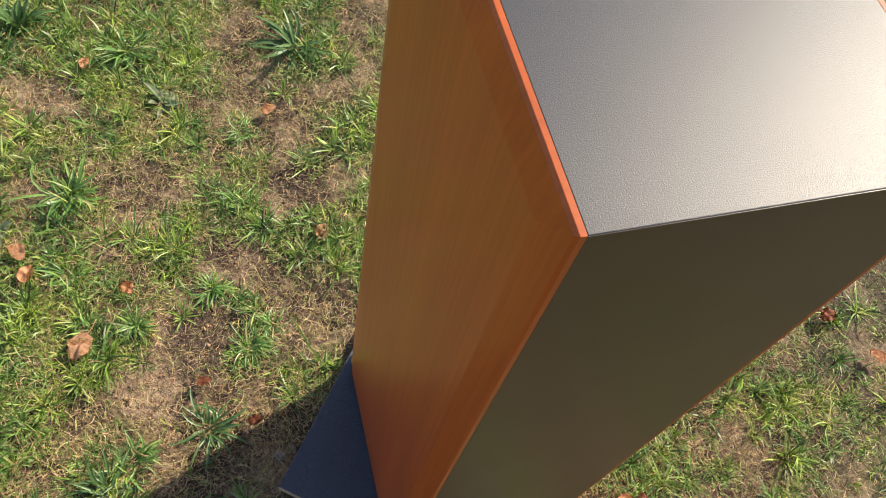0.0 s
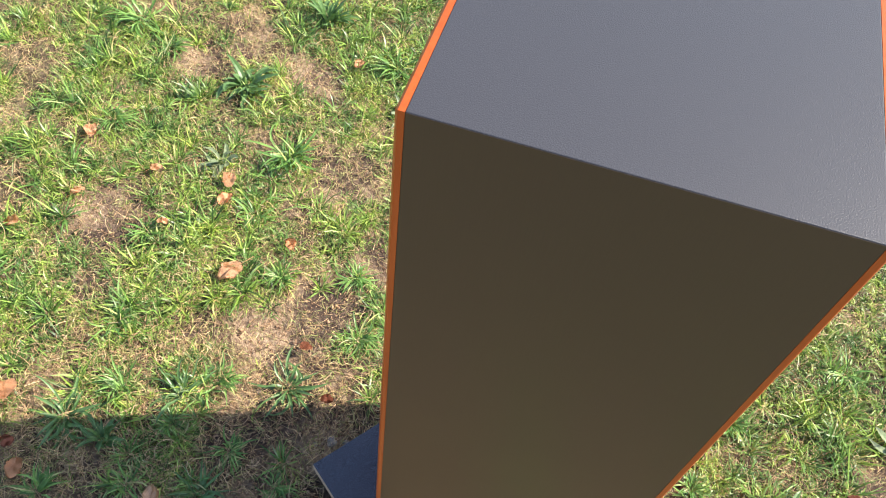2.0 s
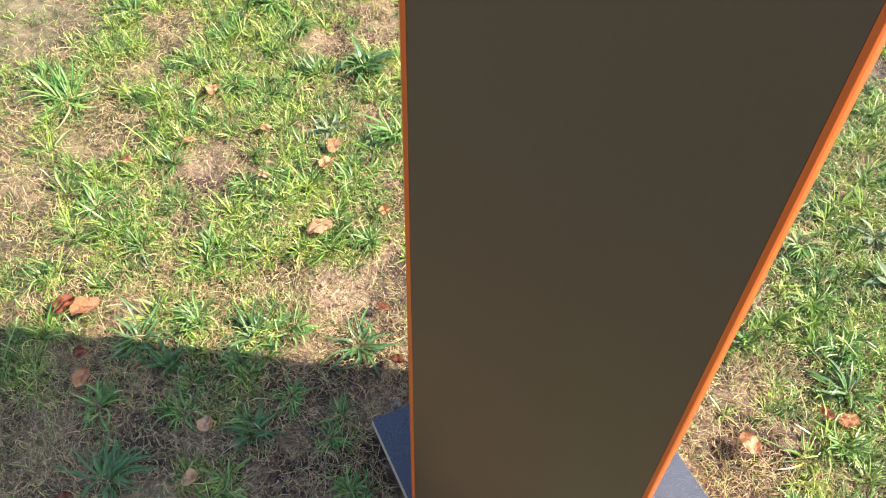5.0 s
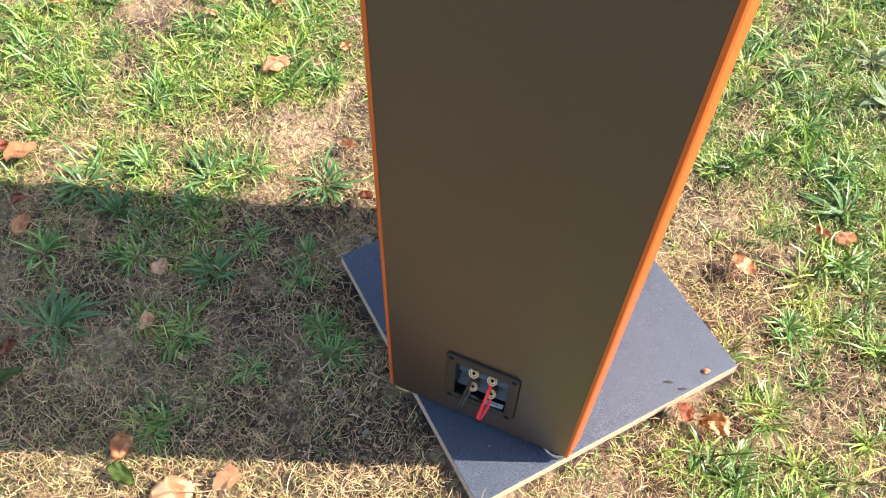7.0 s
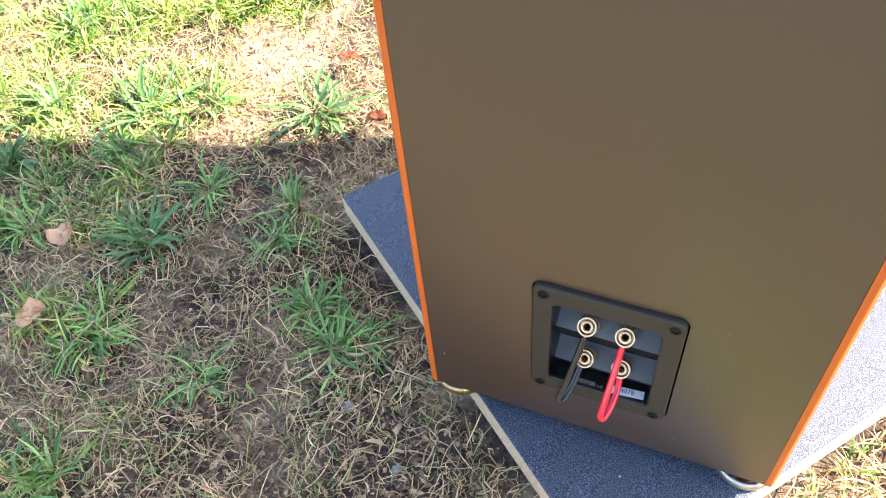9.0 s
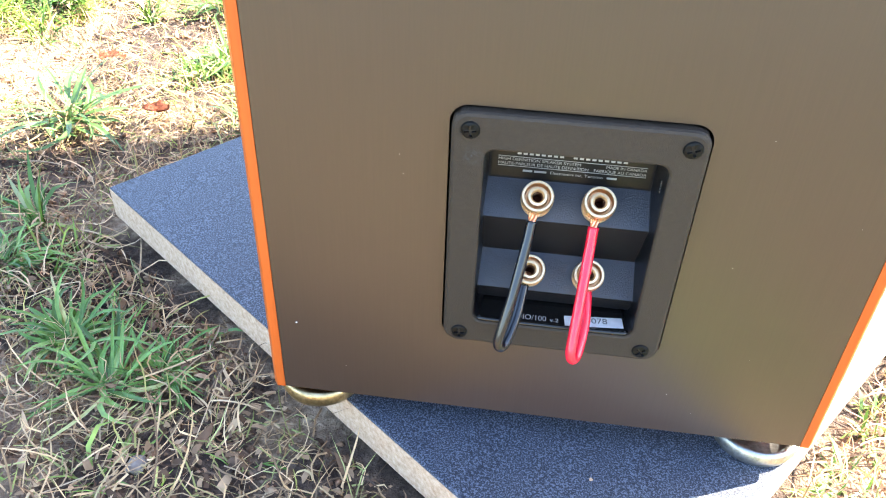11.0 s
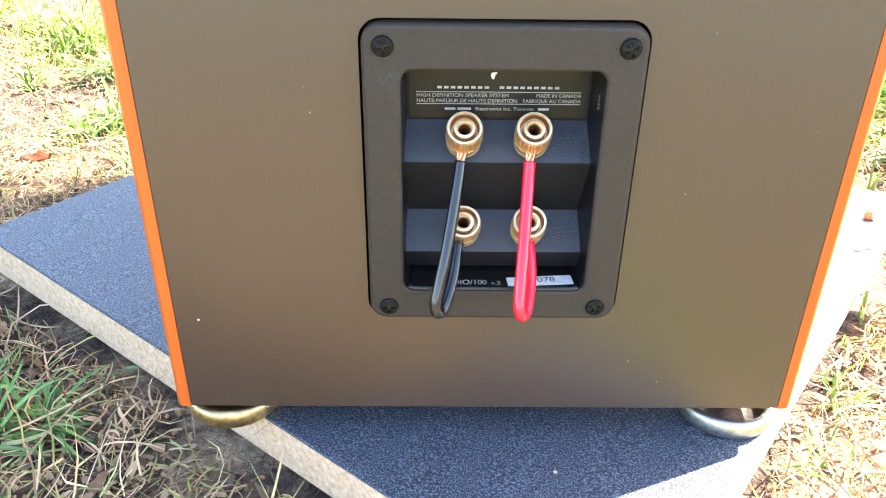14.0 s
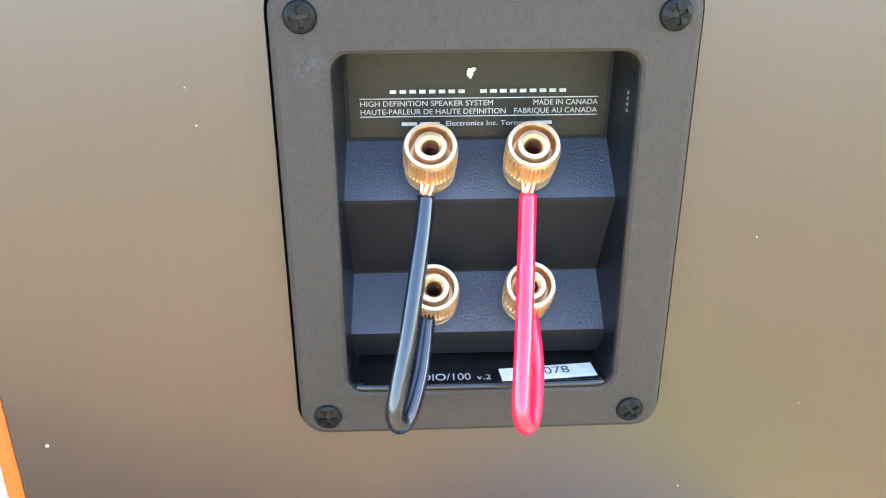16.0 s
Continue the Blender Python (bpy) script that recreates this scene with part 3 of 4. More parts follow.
def plant(name, label, category, group, material, count, length, width, pitch, bend, seed, single=False):
    """A rosette of leaves; broad leaves are parts of their own, fine blades one mesh."""
    rng = random.Random(seed)
    lean = rng.uniform(0, 2 * math.pi)
    e = thing(name, label, category, group) if single else None
    bm = bmesh.new()
    for i in range(count):
        a = rng.uniform(0, 2 * math.pi) if rng.random() < 0.6 else rng.gauss(lean, 0.8)
        leaf_strip(bm, rng, a, length, width, pitch, bend)
        if single:
            part("leaf", bm, material, e)
            bm = bmesh.new()
    if single:
        bm.free()
        return e
    me = bpy.data.meshes.new(name)
    bm.to_mesh(me)
    bm.free()
    me.materials.append(material)
    return tagged(new(name, me), label, category, group)


def sow(make, places, seed):
    rng = random.Random(seed)
    kinds = None
    for i, (x, y, r) in enumerate(places):
        m = pose(x, y, float(lift(x, y)) + 0.004, 0, 0, rng.uniform(0, 360)) @ Matrix.Diagonal((r, r, r * rng.uniform(0.8, 1.1), 1))
        if kinds is None or len(kinds) < 6:
            kinds = (kinds or []) + [make(seed + i)]
            kinds[-1].matrix_basis = m
        else:
            c = copy_thing(rng.choice(kinds), m)
            c.matrix_basis = m


DOCKS = [(-0.628, 0.780, 1.15), (-0.557, 1.014, 1.0), (-0.530, 0.075, 0.55), (0.434, 0.280, 0.8)]
ROSETTES = [(-0.322, 0.238, 1.1), (-0.455, 0.171, 1.1), (-0.594, 0.090, 1.2), (-0.491, -0.095, 1.2), (-0.372, 0.049, 0.9),
            (0.330, 0.490, 1.1), (-0.085, 0.935, 1.7)]
TUFTS = [(-0.491, 0.650, 1.6), (-0.496, 0.513, 1.1), (-0.880, 0.852, 1.5), (-0.381, 0.947, 1.5), (-0.405, 0.416, 0.8), (-0.296, 0.457, 0.9), (-0.248, 0.354, 0.9),
         (-0.603, 0.245, 1.0), (-0.210, 0.384, 0.7), (-0.642, 0.415, 0.9), (-0.232, 0.615, 0.9), (-0.803, 0.602, 1.0), (-0.208, 0.753, 0.9),
         (-0.910, 0.606, 1.0), (-0.811, 0.249, 1.0), (-0.797, 0.806, 1.0), (-0.359, -0.041, 0.8), (-0.190, 0.020, 0.8), (0.216, 0.741, 1.1),
         (0.253, 0.628, 1.0), (0.338, 0.40, 1.0), (0.149, 0.766, 1.0), (0.311, 0.561, 1.0), (0.294, 0.277, 0.8), (0.274, 0.088, 0.7)]
MORE_TUFTS = [(-1.024, 0.417, 1.7), (-0.42, 0.215, 0.9), (-0.55, 0.16, 0.9), (-0.36, 0.12, 0.8), (-0.28, 0.09, 0.7), (-0.47, 0.03, 0.8), (-0.57, -0.02, 0.9), (-0.320, -0.152, 0.7), (-0.266, -0.038, 0.7), (-0.217, 0.040, 0.8), (-0.171, 0.031, 0.6), (-0.452, 0.130, 0.8), (-0.388, 0.06, 0.7), (0.62, 0.62, 1.1),
              (0.75, 0.35, 0.9), (0.52, 0.55, 1.0), (-0.72, 0.70, 0.9), (-1.10, 0.68, 1.2)]
GREYS = [(-0.594, 0.593, 0.9), (-0.331, 0.827, 1.0), (0.593, 0.444, 1.1), (0.324, 0.822, 1.0), (0.361, 0.723, 1.0)]

sow(lambda s: plant("broad_weed", "dark green weed with broad upright leaves", "weed", "lawn weeds", M_WEED, 34, 0.062, 0.0090, 44, 10, s, True), DOCKS, 71)
sow(lambda s: plant("weed", "dark green broad-leaved weed rosette in the lawn", "weed", "lawn weeds", M_WEED, 40, 0.051, 0.0040, 29, 10, s, True), ROSETTES, 11)
sow(lambda s: plant("grass_tuft", "coarse green grass tuft with long blades", "grass tuft", "grass tufts", M_TUFT, 52, 0.044, 0.0030, 28, 10, s), TUFTS + MORE_TUFTS, 31)
sow(lambda s: plant("grey_weed", "grey-green hairy weed rosette in the lawn", "weed", "lawn weeds", M_SILVER, 18, 0.044, 0.011, 26, 8, s, True), GREYS, 51)


# ---- fallen leaves and stones ----
def fallen_leaf(material, label, seed):
    """A lobed, curled leaf about one unit across, with its stalk."""
    rng = random.Random(seed)
    e = thing("fallen_leaf", label, "leaf", "fallen leaves")
    lobes, curl, lean, ph = rng.choice((3, 5, 5)), rng.uniform(0.05, 0.42), rng.uniform(-0.13, 0.13), rng.uniform(0, 6)
    n, rings = 40, 5
    bm = bmesh.new()
    rows = []
    for j in range(rings + 1):
        f = j / rings
        row = []
        for k in range(n):
            a = 2 * math.pi * k / n
            edge = 0.70 + 0.34 * max(0.0, math.cos(a)) ** 4 + 0.07 * abs(math.cos(lobes * a / 2 + ph)) + 0.05 * math.sin(2 * a + ph) + 0.13 * noise.noise(Vector((5 * math.cos(a), 5 * math.sin(a), seed)))
            r = 0.5 * f * edge
            x, y = r * math.cos(a), r * math.sin(a) * 0.92
            z = 0.12 + curl * 1.6 * y * y - 0.25 * x * x + lean * x + 0.22 * noise.noise(Vector((3.4 * x, 3.4 * y, seed * 0.37))) - 0.05 * math.exp(-(y / 0.05) ** 2)
            row.append((x, y, max(z, 0.03)))
        rows.append(row)
    mid = bm.verts.new((0, 0, 0.12))
    vs = [[bm.verts.new(p) for p in r] for r in rows[1:]]
    for k in range(n):
        bm.faces.new((mid, vs[0][k], vs[0][(k + 1) % n]))
        for a, b in zip(vs, vs[1:]):
            bm.faces.new((a[k], b[k], b[(k + 1) % n], a[(k + 1) % n]))
    bmesh.ops.solidify(bm, geom=bm.faces[:], thickness=0.012)
    part("blade", bm, material, e, smooth=True)
    part("stalk", tube([(-0.1, 0, 0.12), (-0.5, 0.02, 0.09), (-0.85, 0.12 * rng.uniform(-1, 1), 0.03)], 0.009, 6, 3), material, e)
    return e


LEAVES = [(-0.477, 0.388, 0.052), (-0.559, 0.556, 0.036), (-0.548, 0.511, 0.036), (-0.410, 0.469, 0.030), (-0.450, 0.910, 0.030), (-0.816, 0.558, 0.036), (-0.679, 0.525, 0.026),
          (-0.620, 0.432, 0.024), (0.529, 0.265, 0.022), (-0.829, 0.343, 0.030), (-0.772, 0.434, 0.028), (-0.683, 0.083, 0.052), (-0.609, -0.001, 0.036),
          (-0.425, 0.023, 0.033), (-0.397, -0.044, 0.028), (0.332, 0.433, 0.036), (0.224, 0.336, 0.046), (-0.253, -0.198, 0.054), (-0.212, -0.162, 0.036), (-0.334, -0.178, 0.036),
          (0.243, 0.112, 0.040), (0.239, 0.008, 0.036), (-0.157, 0.785, 0.036), (-0.108, 0.525, 0.036), (0.751, 0.133, 0.036)]
RED_LEAVES = [(-0.320, 0.305, 0.024), (-0.257, 0.233, 0.024), (-0.706, 0.070, 0.042), (-0.636, 0.026, 0.026), (0.304, 0.431, 0.026), (0.205, 0.115, 0.028), (0.265, 0.004, 0.024), (-0.513, -0.143, 0.030), (0.695, 0.220, 0.038), (0.531, 0.330, 0.030)]
GREEN_LEAVES = [(-0.491, -0.169, 0.038), (-0.317, -0.205, 0.042)]

lr = random.Random(5)
for places, material, label in ((LEAVES, M_LEAF, "dry orange-tan fallen leaf curled on the lawn"), (RED_LEAVES, M_REDLEAF, "dry reddish-brown fallen leaf curled on the lawn"),
                                (GREEN_LEAVES, M_GREENLEAF, "faded green fallen leaf lying on the lawn")):
    forms = [fallen_leaf(material, label, lr.randint(0, 999)) for k in range(min(5, len(places)))]
    for i, (x, y, r) in enumerate(places):
        m = pose(x, y, float(lift(x, y)) + 0.019, lr.uniform(-7, 7), lr.uniform(-7, 7), lr.uniform(0, 360)) @ Matrix.Diagonal((0.92 * r, (0.92 if material is not M_GREENLEAF else 0.6) * r, 0.75 * r, 1))
        if i < len(forms):
            forms[i].matrix_basis = m
        else:
            copy_thing(lr.choice(forms), m).matrix_basis = m


def stone(x, y, r, seed):
    rng = random.Random(seed)
    bm = bmesh.new()
    bmesh.ops.create_icosphere(bm, subdivisions=2, radius=1)
    for v in bm.verts:
        v.co *= 1 + 0.35 * (noise.noise(v.co * 1.3 + Vector((seed, 0, 0))))
    bmesh.ops.scale(bm, vec=(r, r * 0.8, r * 0.55), verts=bm.verts)
    ob = part("pebble", bm, M_STONE, smooth=True)
    ob.location = (x, y, float(lift(x, y)) + r * 0.3)
    ob.rotation_euler = (0, 0, rng.uniform(0, 6))
    return tagged(ob, "small rough grey pebble on bare soil", "pebble", "pebbles")


for i, (x, y, r) in enumerate([(-0.229, 0.181, 0.009), (-0.209, 0.188, 0.006), (-0.25, 0.17, 0.004), (-0.16, -0.02, 0.005), (-0.30, 0.02, 0.005), (-0.11, -0.05, 0.004), (-0.36, 0.22, 0.005)]):
    stone(x, y, r, i)


# ---- base board ----
def base_board():
    e = thing("base_board", "square chipboard base with speckled dark blue-grey laminate top on the grass", "board")
    n_ = W_ + (E_ - S_)
    four = [W_, S_, E_, n_]

    def ring(inset, z):
        mid = (W_ + E_) / 2
        flat = [p + (mid - p).normalized() * inset for p in four]
        return [(*p, board_z(p.x, p.y) + z) for p in flat]

    part("core", loops([ring(0.0006, -BOARD_T), ring(0.0, -BOARD_T + 0.0006), ring(0.0, -0.0012)], True, True), M_CHIP, e, "raw pale chipboard edge")
    part("laminate", loops([ring(0.0004, -0.0012), ring(0.0004, -0.0003), ring(0.0012, 0.0)], True, True), M_FELT, e, "speckled dark blue-grey laminate")
    return e


base_board()


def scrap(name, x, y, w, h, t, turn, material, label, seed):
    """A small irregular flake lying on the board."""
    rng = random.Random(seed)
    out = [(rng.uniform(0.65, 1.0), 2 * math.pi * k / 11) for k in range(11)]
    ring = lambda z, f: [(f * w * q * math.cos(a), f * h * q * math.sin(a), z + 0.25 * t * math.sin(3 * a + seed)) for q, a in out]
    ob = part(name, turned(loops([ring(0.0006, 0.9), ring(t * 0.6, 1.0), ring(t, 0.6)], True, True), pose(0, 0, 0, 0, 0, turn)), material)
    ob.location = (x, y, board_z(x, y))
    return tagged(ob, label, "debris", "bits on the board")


scrap("leaf_scrap", 0.2150, 0.1705, 0.0055, 0.0035, 0.004, 30, M_LEAF, "pale tan scrap of dry leaf on the board", 3)
# two near-black flakes added in place of small cast shadows
scrap("cast_shade_flake", 0.1790, 0.1395, 0.0070, 0.0022, 0.001, 15, M_TYPE, "thin dark flake in place of a small cast shadow on the board", 4)
scrap("cast_shade_flake", 0.1955, 0.1375, 0.0075, 0.0018, 0.001, 25, M_TYPE, "thin dark flake in place of a small cast shadow on the board", 5)
cr = random.Random(9)
for k in range(9):
    u, v = cr.uniform(0.05, 0.95), cr.uniform(0.05, 0.95)
    q = W_ + (S_ - W_) * u + (E_ - S_) * v
    if abs(q.x) > 0.12 or q.y < -0.01:
        scrap("crumb", q.x, q.y, cr.uniform(0.0006, 0.0014), cr.uniform(0.0006, 0.001), 0.0009, cr.uniform(0, 90), M_CHIP, "tiny pale crumb on the board", k)


# ---- loudspeaker ----
def side_panel(parent, sign):
    """Veneered side: a thin flat rim, a wide shallow bevel, then the flat face."""
    def ring(x, inset):
        y0, y1, z0, z1 = inset, DEPTH - inset, ZB, ZT - inset
        return [(sign * x, y0, z0), (sign * x, y1, z0), (sign * x, y1, z1), (sign * x, y0, z1)]
    rings = [ring(XI, 0.0), ring(XO - 0.0004, 0.0), ring(XO, 0.0003), ring(XO + 0.0013, 0.0020), ring(XC - 0.0002, 0.0235), ring(XC, 0.0250)]
    return part("side_panel", loops(rings, True, True), M_WOOD, parent, "glossy reddish cherry veneer")


PX0, PX1, PZ0, PZ1 = -0.0372, 0.0382, 0.0787, 0.1700      # terminal plate
OX0, OX1, OZ0, OZ1 = -0.0269, 0.0280, 0.0890, 0.1579      # its opening


def loudspeaker():
    e = thing("loudspeaker", "tall floor-standing loudspeaker with cherry sides and black back", "loudspeaker", at=(0, 0, 0))
    side_panel(e, -1)
    side_panel(e, 1)
    part("top_panel", box(-XI, XI, 0.0002, DEPTH, ZT - 0.0030, ZT, 0.0006, 3), M_VINYL, e, "black textured vinyl top")
    part("roof_panel", box(-XI, XI, 0.012, DEPTH - 0.018, ZT - 0.021, ZT - 0.0014), M_BACK, e)
    part("bottom_panel", box(-XI, XI, 0.012, DEPTH - 0.018, ZB, ZB + 0.018), M_BACK, e)
    part("front_baffle", box(-XI, XI, DEPTH - 0.018, DEPTH - 0.001, ZB, ZT - 0.0014), M_BACK, e)
    # back panel with the opening for the terminals
    g = 0.0009
    hole = lambda y: rounded(PX0 - g, PX1 + g, PZ0 - g, PZ1 + g, 0.005 + g, y)

    def outer(y, i=0.0):
        """The panel's outline, with as many points as the hole."""
        x0, x1, z0, z1 = -XI + i, XI - i, ZB + i, ZT - 0.0006
        return [(min(max(x0 if c in (1, 2) else x1, x0), x1), y, z1 if c in (0, 1) else z0) for c in range(4) for k in range(7)]

    bm = loops([hole(0.012), outer(0.012), outer(0.0003), outer(0.0, 0.0003), hole(0.0), hole(0.012)])
    bmesh.ops.remove_doubles(bm, verts=bm.verts, dist=1e-6)
    bmesh.ops.dissolve_degenerate(bm, edges=bm.edges, dist=1e-6)
    part("back_panel", bm, M_BACK, e, "black laminate with fine vertical grain")
    return e


speaker = loudspeaker()


def foot(parent, x, y, material, label):
    """A shallow metal cup with a pin that carries the cabinet."""
    z = board_z(x, y)
    rim = [(0.0147, 0.0), (0.0165, 0.0007), (0.0174, 0.0035), (0.0171, 0.0064), (0.0161, 0.0078), (0.0147, 0.0076), (0.0137, 0.0060), (0.0132, 0.0028), (0.0060, 0.0022)]
    f = part("foot", turned(lathe(rim, 40), Matrix.Translation((x, y, z + 0.0004))), material, parent, label, True)
    pin = [(0.0012, 0.0), (0.0062, 0.0050), (0.0085, 0.0055), (0.0085, ZB - z - 0.0026)]
    part("pin", turned(lathe(pin, 24), Matrix.Translation((x, y, z + 0.0028))), M_HOLE, f, "dark brown foot pin")


for fx, fm, fl in ((-0.0890, M_BRASS, "round worn brass cup foot"), (0.0885, M_STEEL, "round dull nickel cup foot")):
    for fy in (0.0165, 0.288):
        foot(speaker, fx, fy, fm, fl)


def terminal_cup(parent):
    rings = [rounded(PX0 + 0.008, PX1 - 0.008, PZ0 + 0.006, PZ1 - 0.006, 0.004, 0.0110), rounded(PX0, PX1, PZ0, PZ1, 0.005, 0.0110), rounded(PX0, PX1, PZ0, PZ1, 0.005, -0.0020),
             rounded(PX0 + 0.0004, PX1 - 0.0004, PZ0 + 0.0004, PZ1 - 0.0004, 0.0048, -0.0028), rounded(PX0 + 0.0012, PX1 - 0.0012, PZ0 + 0.0012, PZ1 - 0.0012, 0.0044, -0.0032),
             rounded(OX0 - 0.0008, OX1 + 0.0008, OZ0 - 0.0008, OZ1 + 0.0008, 0.0040, -0.0032), rounded(OX0 - 0.0002, OX1 + 0.0002, OZ0 - 0.0002, OZ1 + 0.0002, 0.0036, -0.0028),
             rounded(OX0, OX1, OZ0, OZ1, 0.0034, -0.0018)]
    plate = part("terminal_plate", loops(rings), M_PLATE, parent, "black moulded terminal cup with four screws")
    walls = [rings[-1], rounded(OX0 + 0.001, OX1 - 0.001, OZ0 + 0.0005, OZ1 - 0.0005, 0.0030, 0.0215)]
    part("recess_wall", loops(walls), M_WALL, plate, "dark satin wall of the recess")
    # stepped floor of the recess
    prof = [(0.0140, OZ1 + 0.002), (0.0156, 0.1377), (0.0156, 0.1372), (0.0060, 0.1278), (0.0062, 0.1270), (0.0158, 0.1078), (0.0158, 0.1073), (0.0062, 0.0976), (0.0064, 0.0969),
            (0.0095, 0.0905), (0.0120, 0.0890), (-0.0015, 0.0884), (-0.0015, 0.0870)]
    bm = bmesh.new()
    a = [bm.verts.new((OX0 - 0.001, y, z)) for y, z in prof]
    b = [bm.verts.new((OX1 + 0.001, y, z)) for y, z in prof]
    for k in range(len(prof) - 1):
        if k not in (2, 6):
            bm.faces.new((a[k], b[k], b[k + 1], a[k + 1]))
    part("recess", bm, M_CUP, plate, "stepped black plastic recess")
    # shelves take the sky-lit copy of the slopes' plastic
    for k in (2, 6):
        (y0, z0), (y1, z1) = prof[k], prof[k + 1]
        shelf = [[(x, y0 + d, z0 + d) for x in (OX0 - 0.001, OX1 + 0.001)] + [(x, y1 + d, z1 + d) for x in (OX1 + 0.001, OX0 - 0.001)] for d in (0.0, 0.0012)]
        part("shelf", loops(shelf, True, True), M_SHELF, plate, "grained black shelf with blue sky light put into its colour")
    lb = [(x, 0.0140 + (OZ1 + 0.002 - z) * 0.0720, z) for x, z in ((OX0 + 0.0016, OZ1 + 0.001), (OX1 - 0.0016, OZ1 + 0.001), (OX1 - 0.0016, 0.1381), (OX0 + 0.0016, 0.1381))]
    part("label_panel", loops([[(x, y - d, z) for x, y, z in lb] for d in (-0.0006, 0.00012)], True, True), M_LABEL, plate, "smooth black printed label panel")
    part("tray", box(OX0 + 0.0012, OX1 - 0.0012, -0.0012, 0.0120, 0.0885, 0.08945, 0.0003), M_TRAY, plate, "glossy black label tray")
    part("tray_lip", tube([(OX0 + 0.0025, -0.0012, 0.0896), (OX0 + 0.006, -0.0019, 0.0893), (OX1 - 0.006, -0.0019, 0.0893), (OX1 - 0.0025, -0.0012, 0.0896)], 0.0008, 10, 6), M_TRAY, plate, "glossy moulded lip", True)
    for k in range(4):
        part("moulded_mark", box(OX1 - 0.0011, OX1 - 0.0007, 0.0010, 0.0018, 0.1462 + 0.0011 * k, 0.1469 + 0.0011 * k), M_MARK, plate)
    return plate


cup = terminal_cup(speaker)


def screw(parent, x, z, turn):
    """A countersunk cross-head screw."""
    r, c, l = 0.0030, 0.00042, 0.0019
    bm = bmesh.new()
    rim = [bm.verts.new((r * math.cos(2 * math.pi * k / 24), r * math.sin(2 * math.pi * k / 24), 0.0)) for k in range(24)]
    dome = [bm.verts.new((0.88 * r * math.cos(2 * math.pi * k / 24), 0.88 * r * math.sin(2 * math.pi * k / 24), 0.0007)) for k in range(24)]
    for k in range(24):
        bm.faces.new((rim[k], rim[(k + 1) % 24], dome[(k + 1) % 24], dome[k]))
    cross = [(l, -c), (l, c), (c, c), (c, l), (-c, l), (-c, c), (-l, c), (-l, -c), (-c, -c), (-c, -l), (c, -l), (c, -c)]
    top = [bm.verts.new((p, q, 0.0010)) for p, q in cross]
    edges = [bm.edges.get((dome[k], dome[(k + 1) % 24])) for k in range(24)] + [bm.edges.new((top[k], top[(k + 1) % 12])) for k in range(12)]
    bmesh.ops.triangle_fill(bm, use_beauty=True, edges=edges)
    m = Matrix.Translation((x, -0.0031, z)) @ pose(0, 0, 0, 90, 0, 0) @ pose(0, 0, 0, 0, 0, turn)
    head = part("screw", turned(bm, m), M_SCREW, parent, "black cross-head screw")
    slot = loops([[(p, q, 0.0010) for p, q in cross], [(p * 0.8, q * 0.8, -0.0010) for p, q in cross]], False, True)
    part("slot", turned(slot, m), M_SLOT, head, "dark cross recess")


for sx, sz, st in ((-0.0315, 0.1644, 8), (0.0331, 0.1643, 20), (-0.0315, 0.0834, 2), (0.0321, 0.0834, 40)):
    screw(cup, sx, sz, st)

TILT_AXIS = pose(0, 0, 0, 45, 0, 0)      # posts lean outwards and up


def binding_post(parent, x, y, z):
    m = Matrix.Translation((x, y, z)) @ TILT_AXIS
    R = 0.0053
    knurl = lambda k, i: (1.0 if k % 4 < 2 else 0.87) if 5 <= i <= 6 else 1.0
    nut = [(R * 0.80, -0.0098), (R * 0.93, -0.0095), (R * 0.96, -0.0090), (R * 0.965, -0.0068), (R * 0.965, -0.0067), (R, -0.0066), (R, -0.0014), (R * 0.97, -0.0008), (R * 0.93, 0.0), (R * 0.80, 0.0), (R * 0.76, -0.0006)]
    p = part("binding_post", turned(lathe(nut, 160, knurl, True), m), M_GOLD, parent, "gold-plated knurled binding post")
    bore = loops([[(q * math.cos(2 * math.pi * k / 32), q * math.sin(2 * math.pi * k / 32), h) for k in range(32)] for q, h in ((R * 0.765, -0.0003), (R * 0.74, -0.0036), (R * 0.30, -0.0037))])
    part("bore", turned(bore, m), M_BORE, p, "dull gold inside of the nut")
    tube_ = [(R * 0.61, -0.0050), (R * 0.61, -0.0009), (R * 0.57, -0.0003), (R * 0.42, -0.0002), (R * 0.325, -0.0010), (R * 0.315, -0.0020)]
    part("socket", turned(loops([[(q * math.cos(math.pi * k / 16), q * math.sin(math.pi * k / 16), h) for k in range(32)] for q, h in tube_]), m), M_GOLD, p)
    part("socket_hole", turned(loops([[(R * q * math.cos(math.pi * k / 12), R * q * math.sin(math.pi * k / 12), h) for k in range(24)] for q, h in ((0.318, -0.0017), (0.28, -0.0085))], False, True), m), M_HOLE, p, "dark copper-brown socket")
    part("collar", turned(lathe([(R * 0.70, -0.0135), (R * 0.70, -0.0108), (R * 0.95, -0.0106), (R * 0.95, -0.0100), (R * 0.7, -0.0098)], 32), m), M_BRASS, p)
    return p


POSTS = [(-0.0094, 0.0018, 0.1402), (0.0102, 0.0018, 0.1402), (-0.0090, 0.0020, 0.1104), (0.0108, 0.0020, 0.1106)]
for p3 in POSTS:
    binding_post(speaker, *p3)


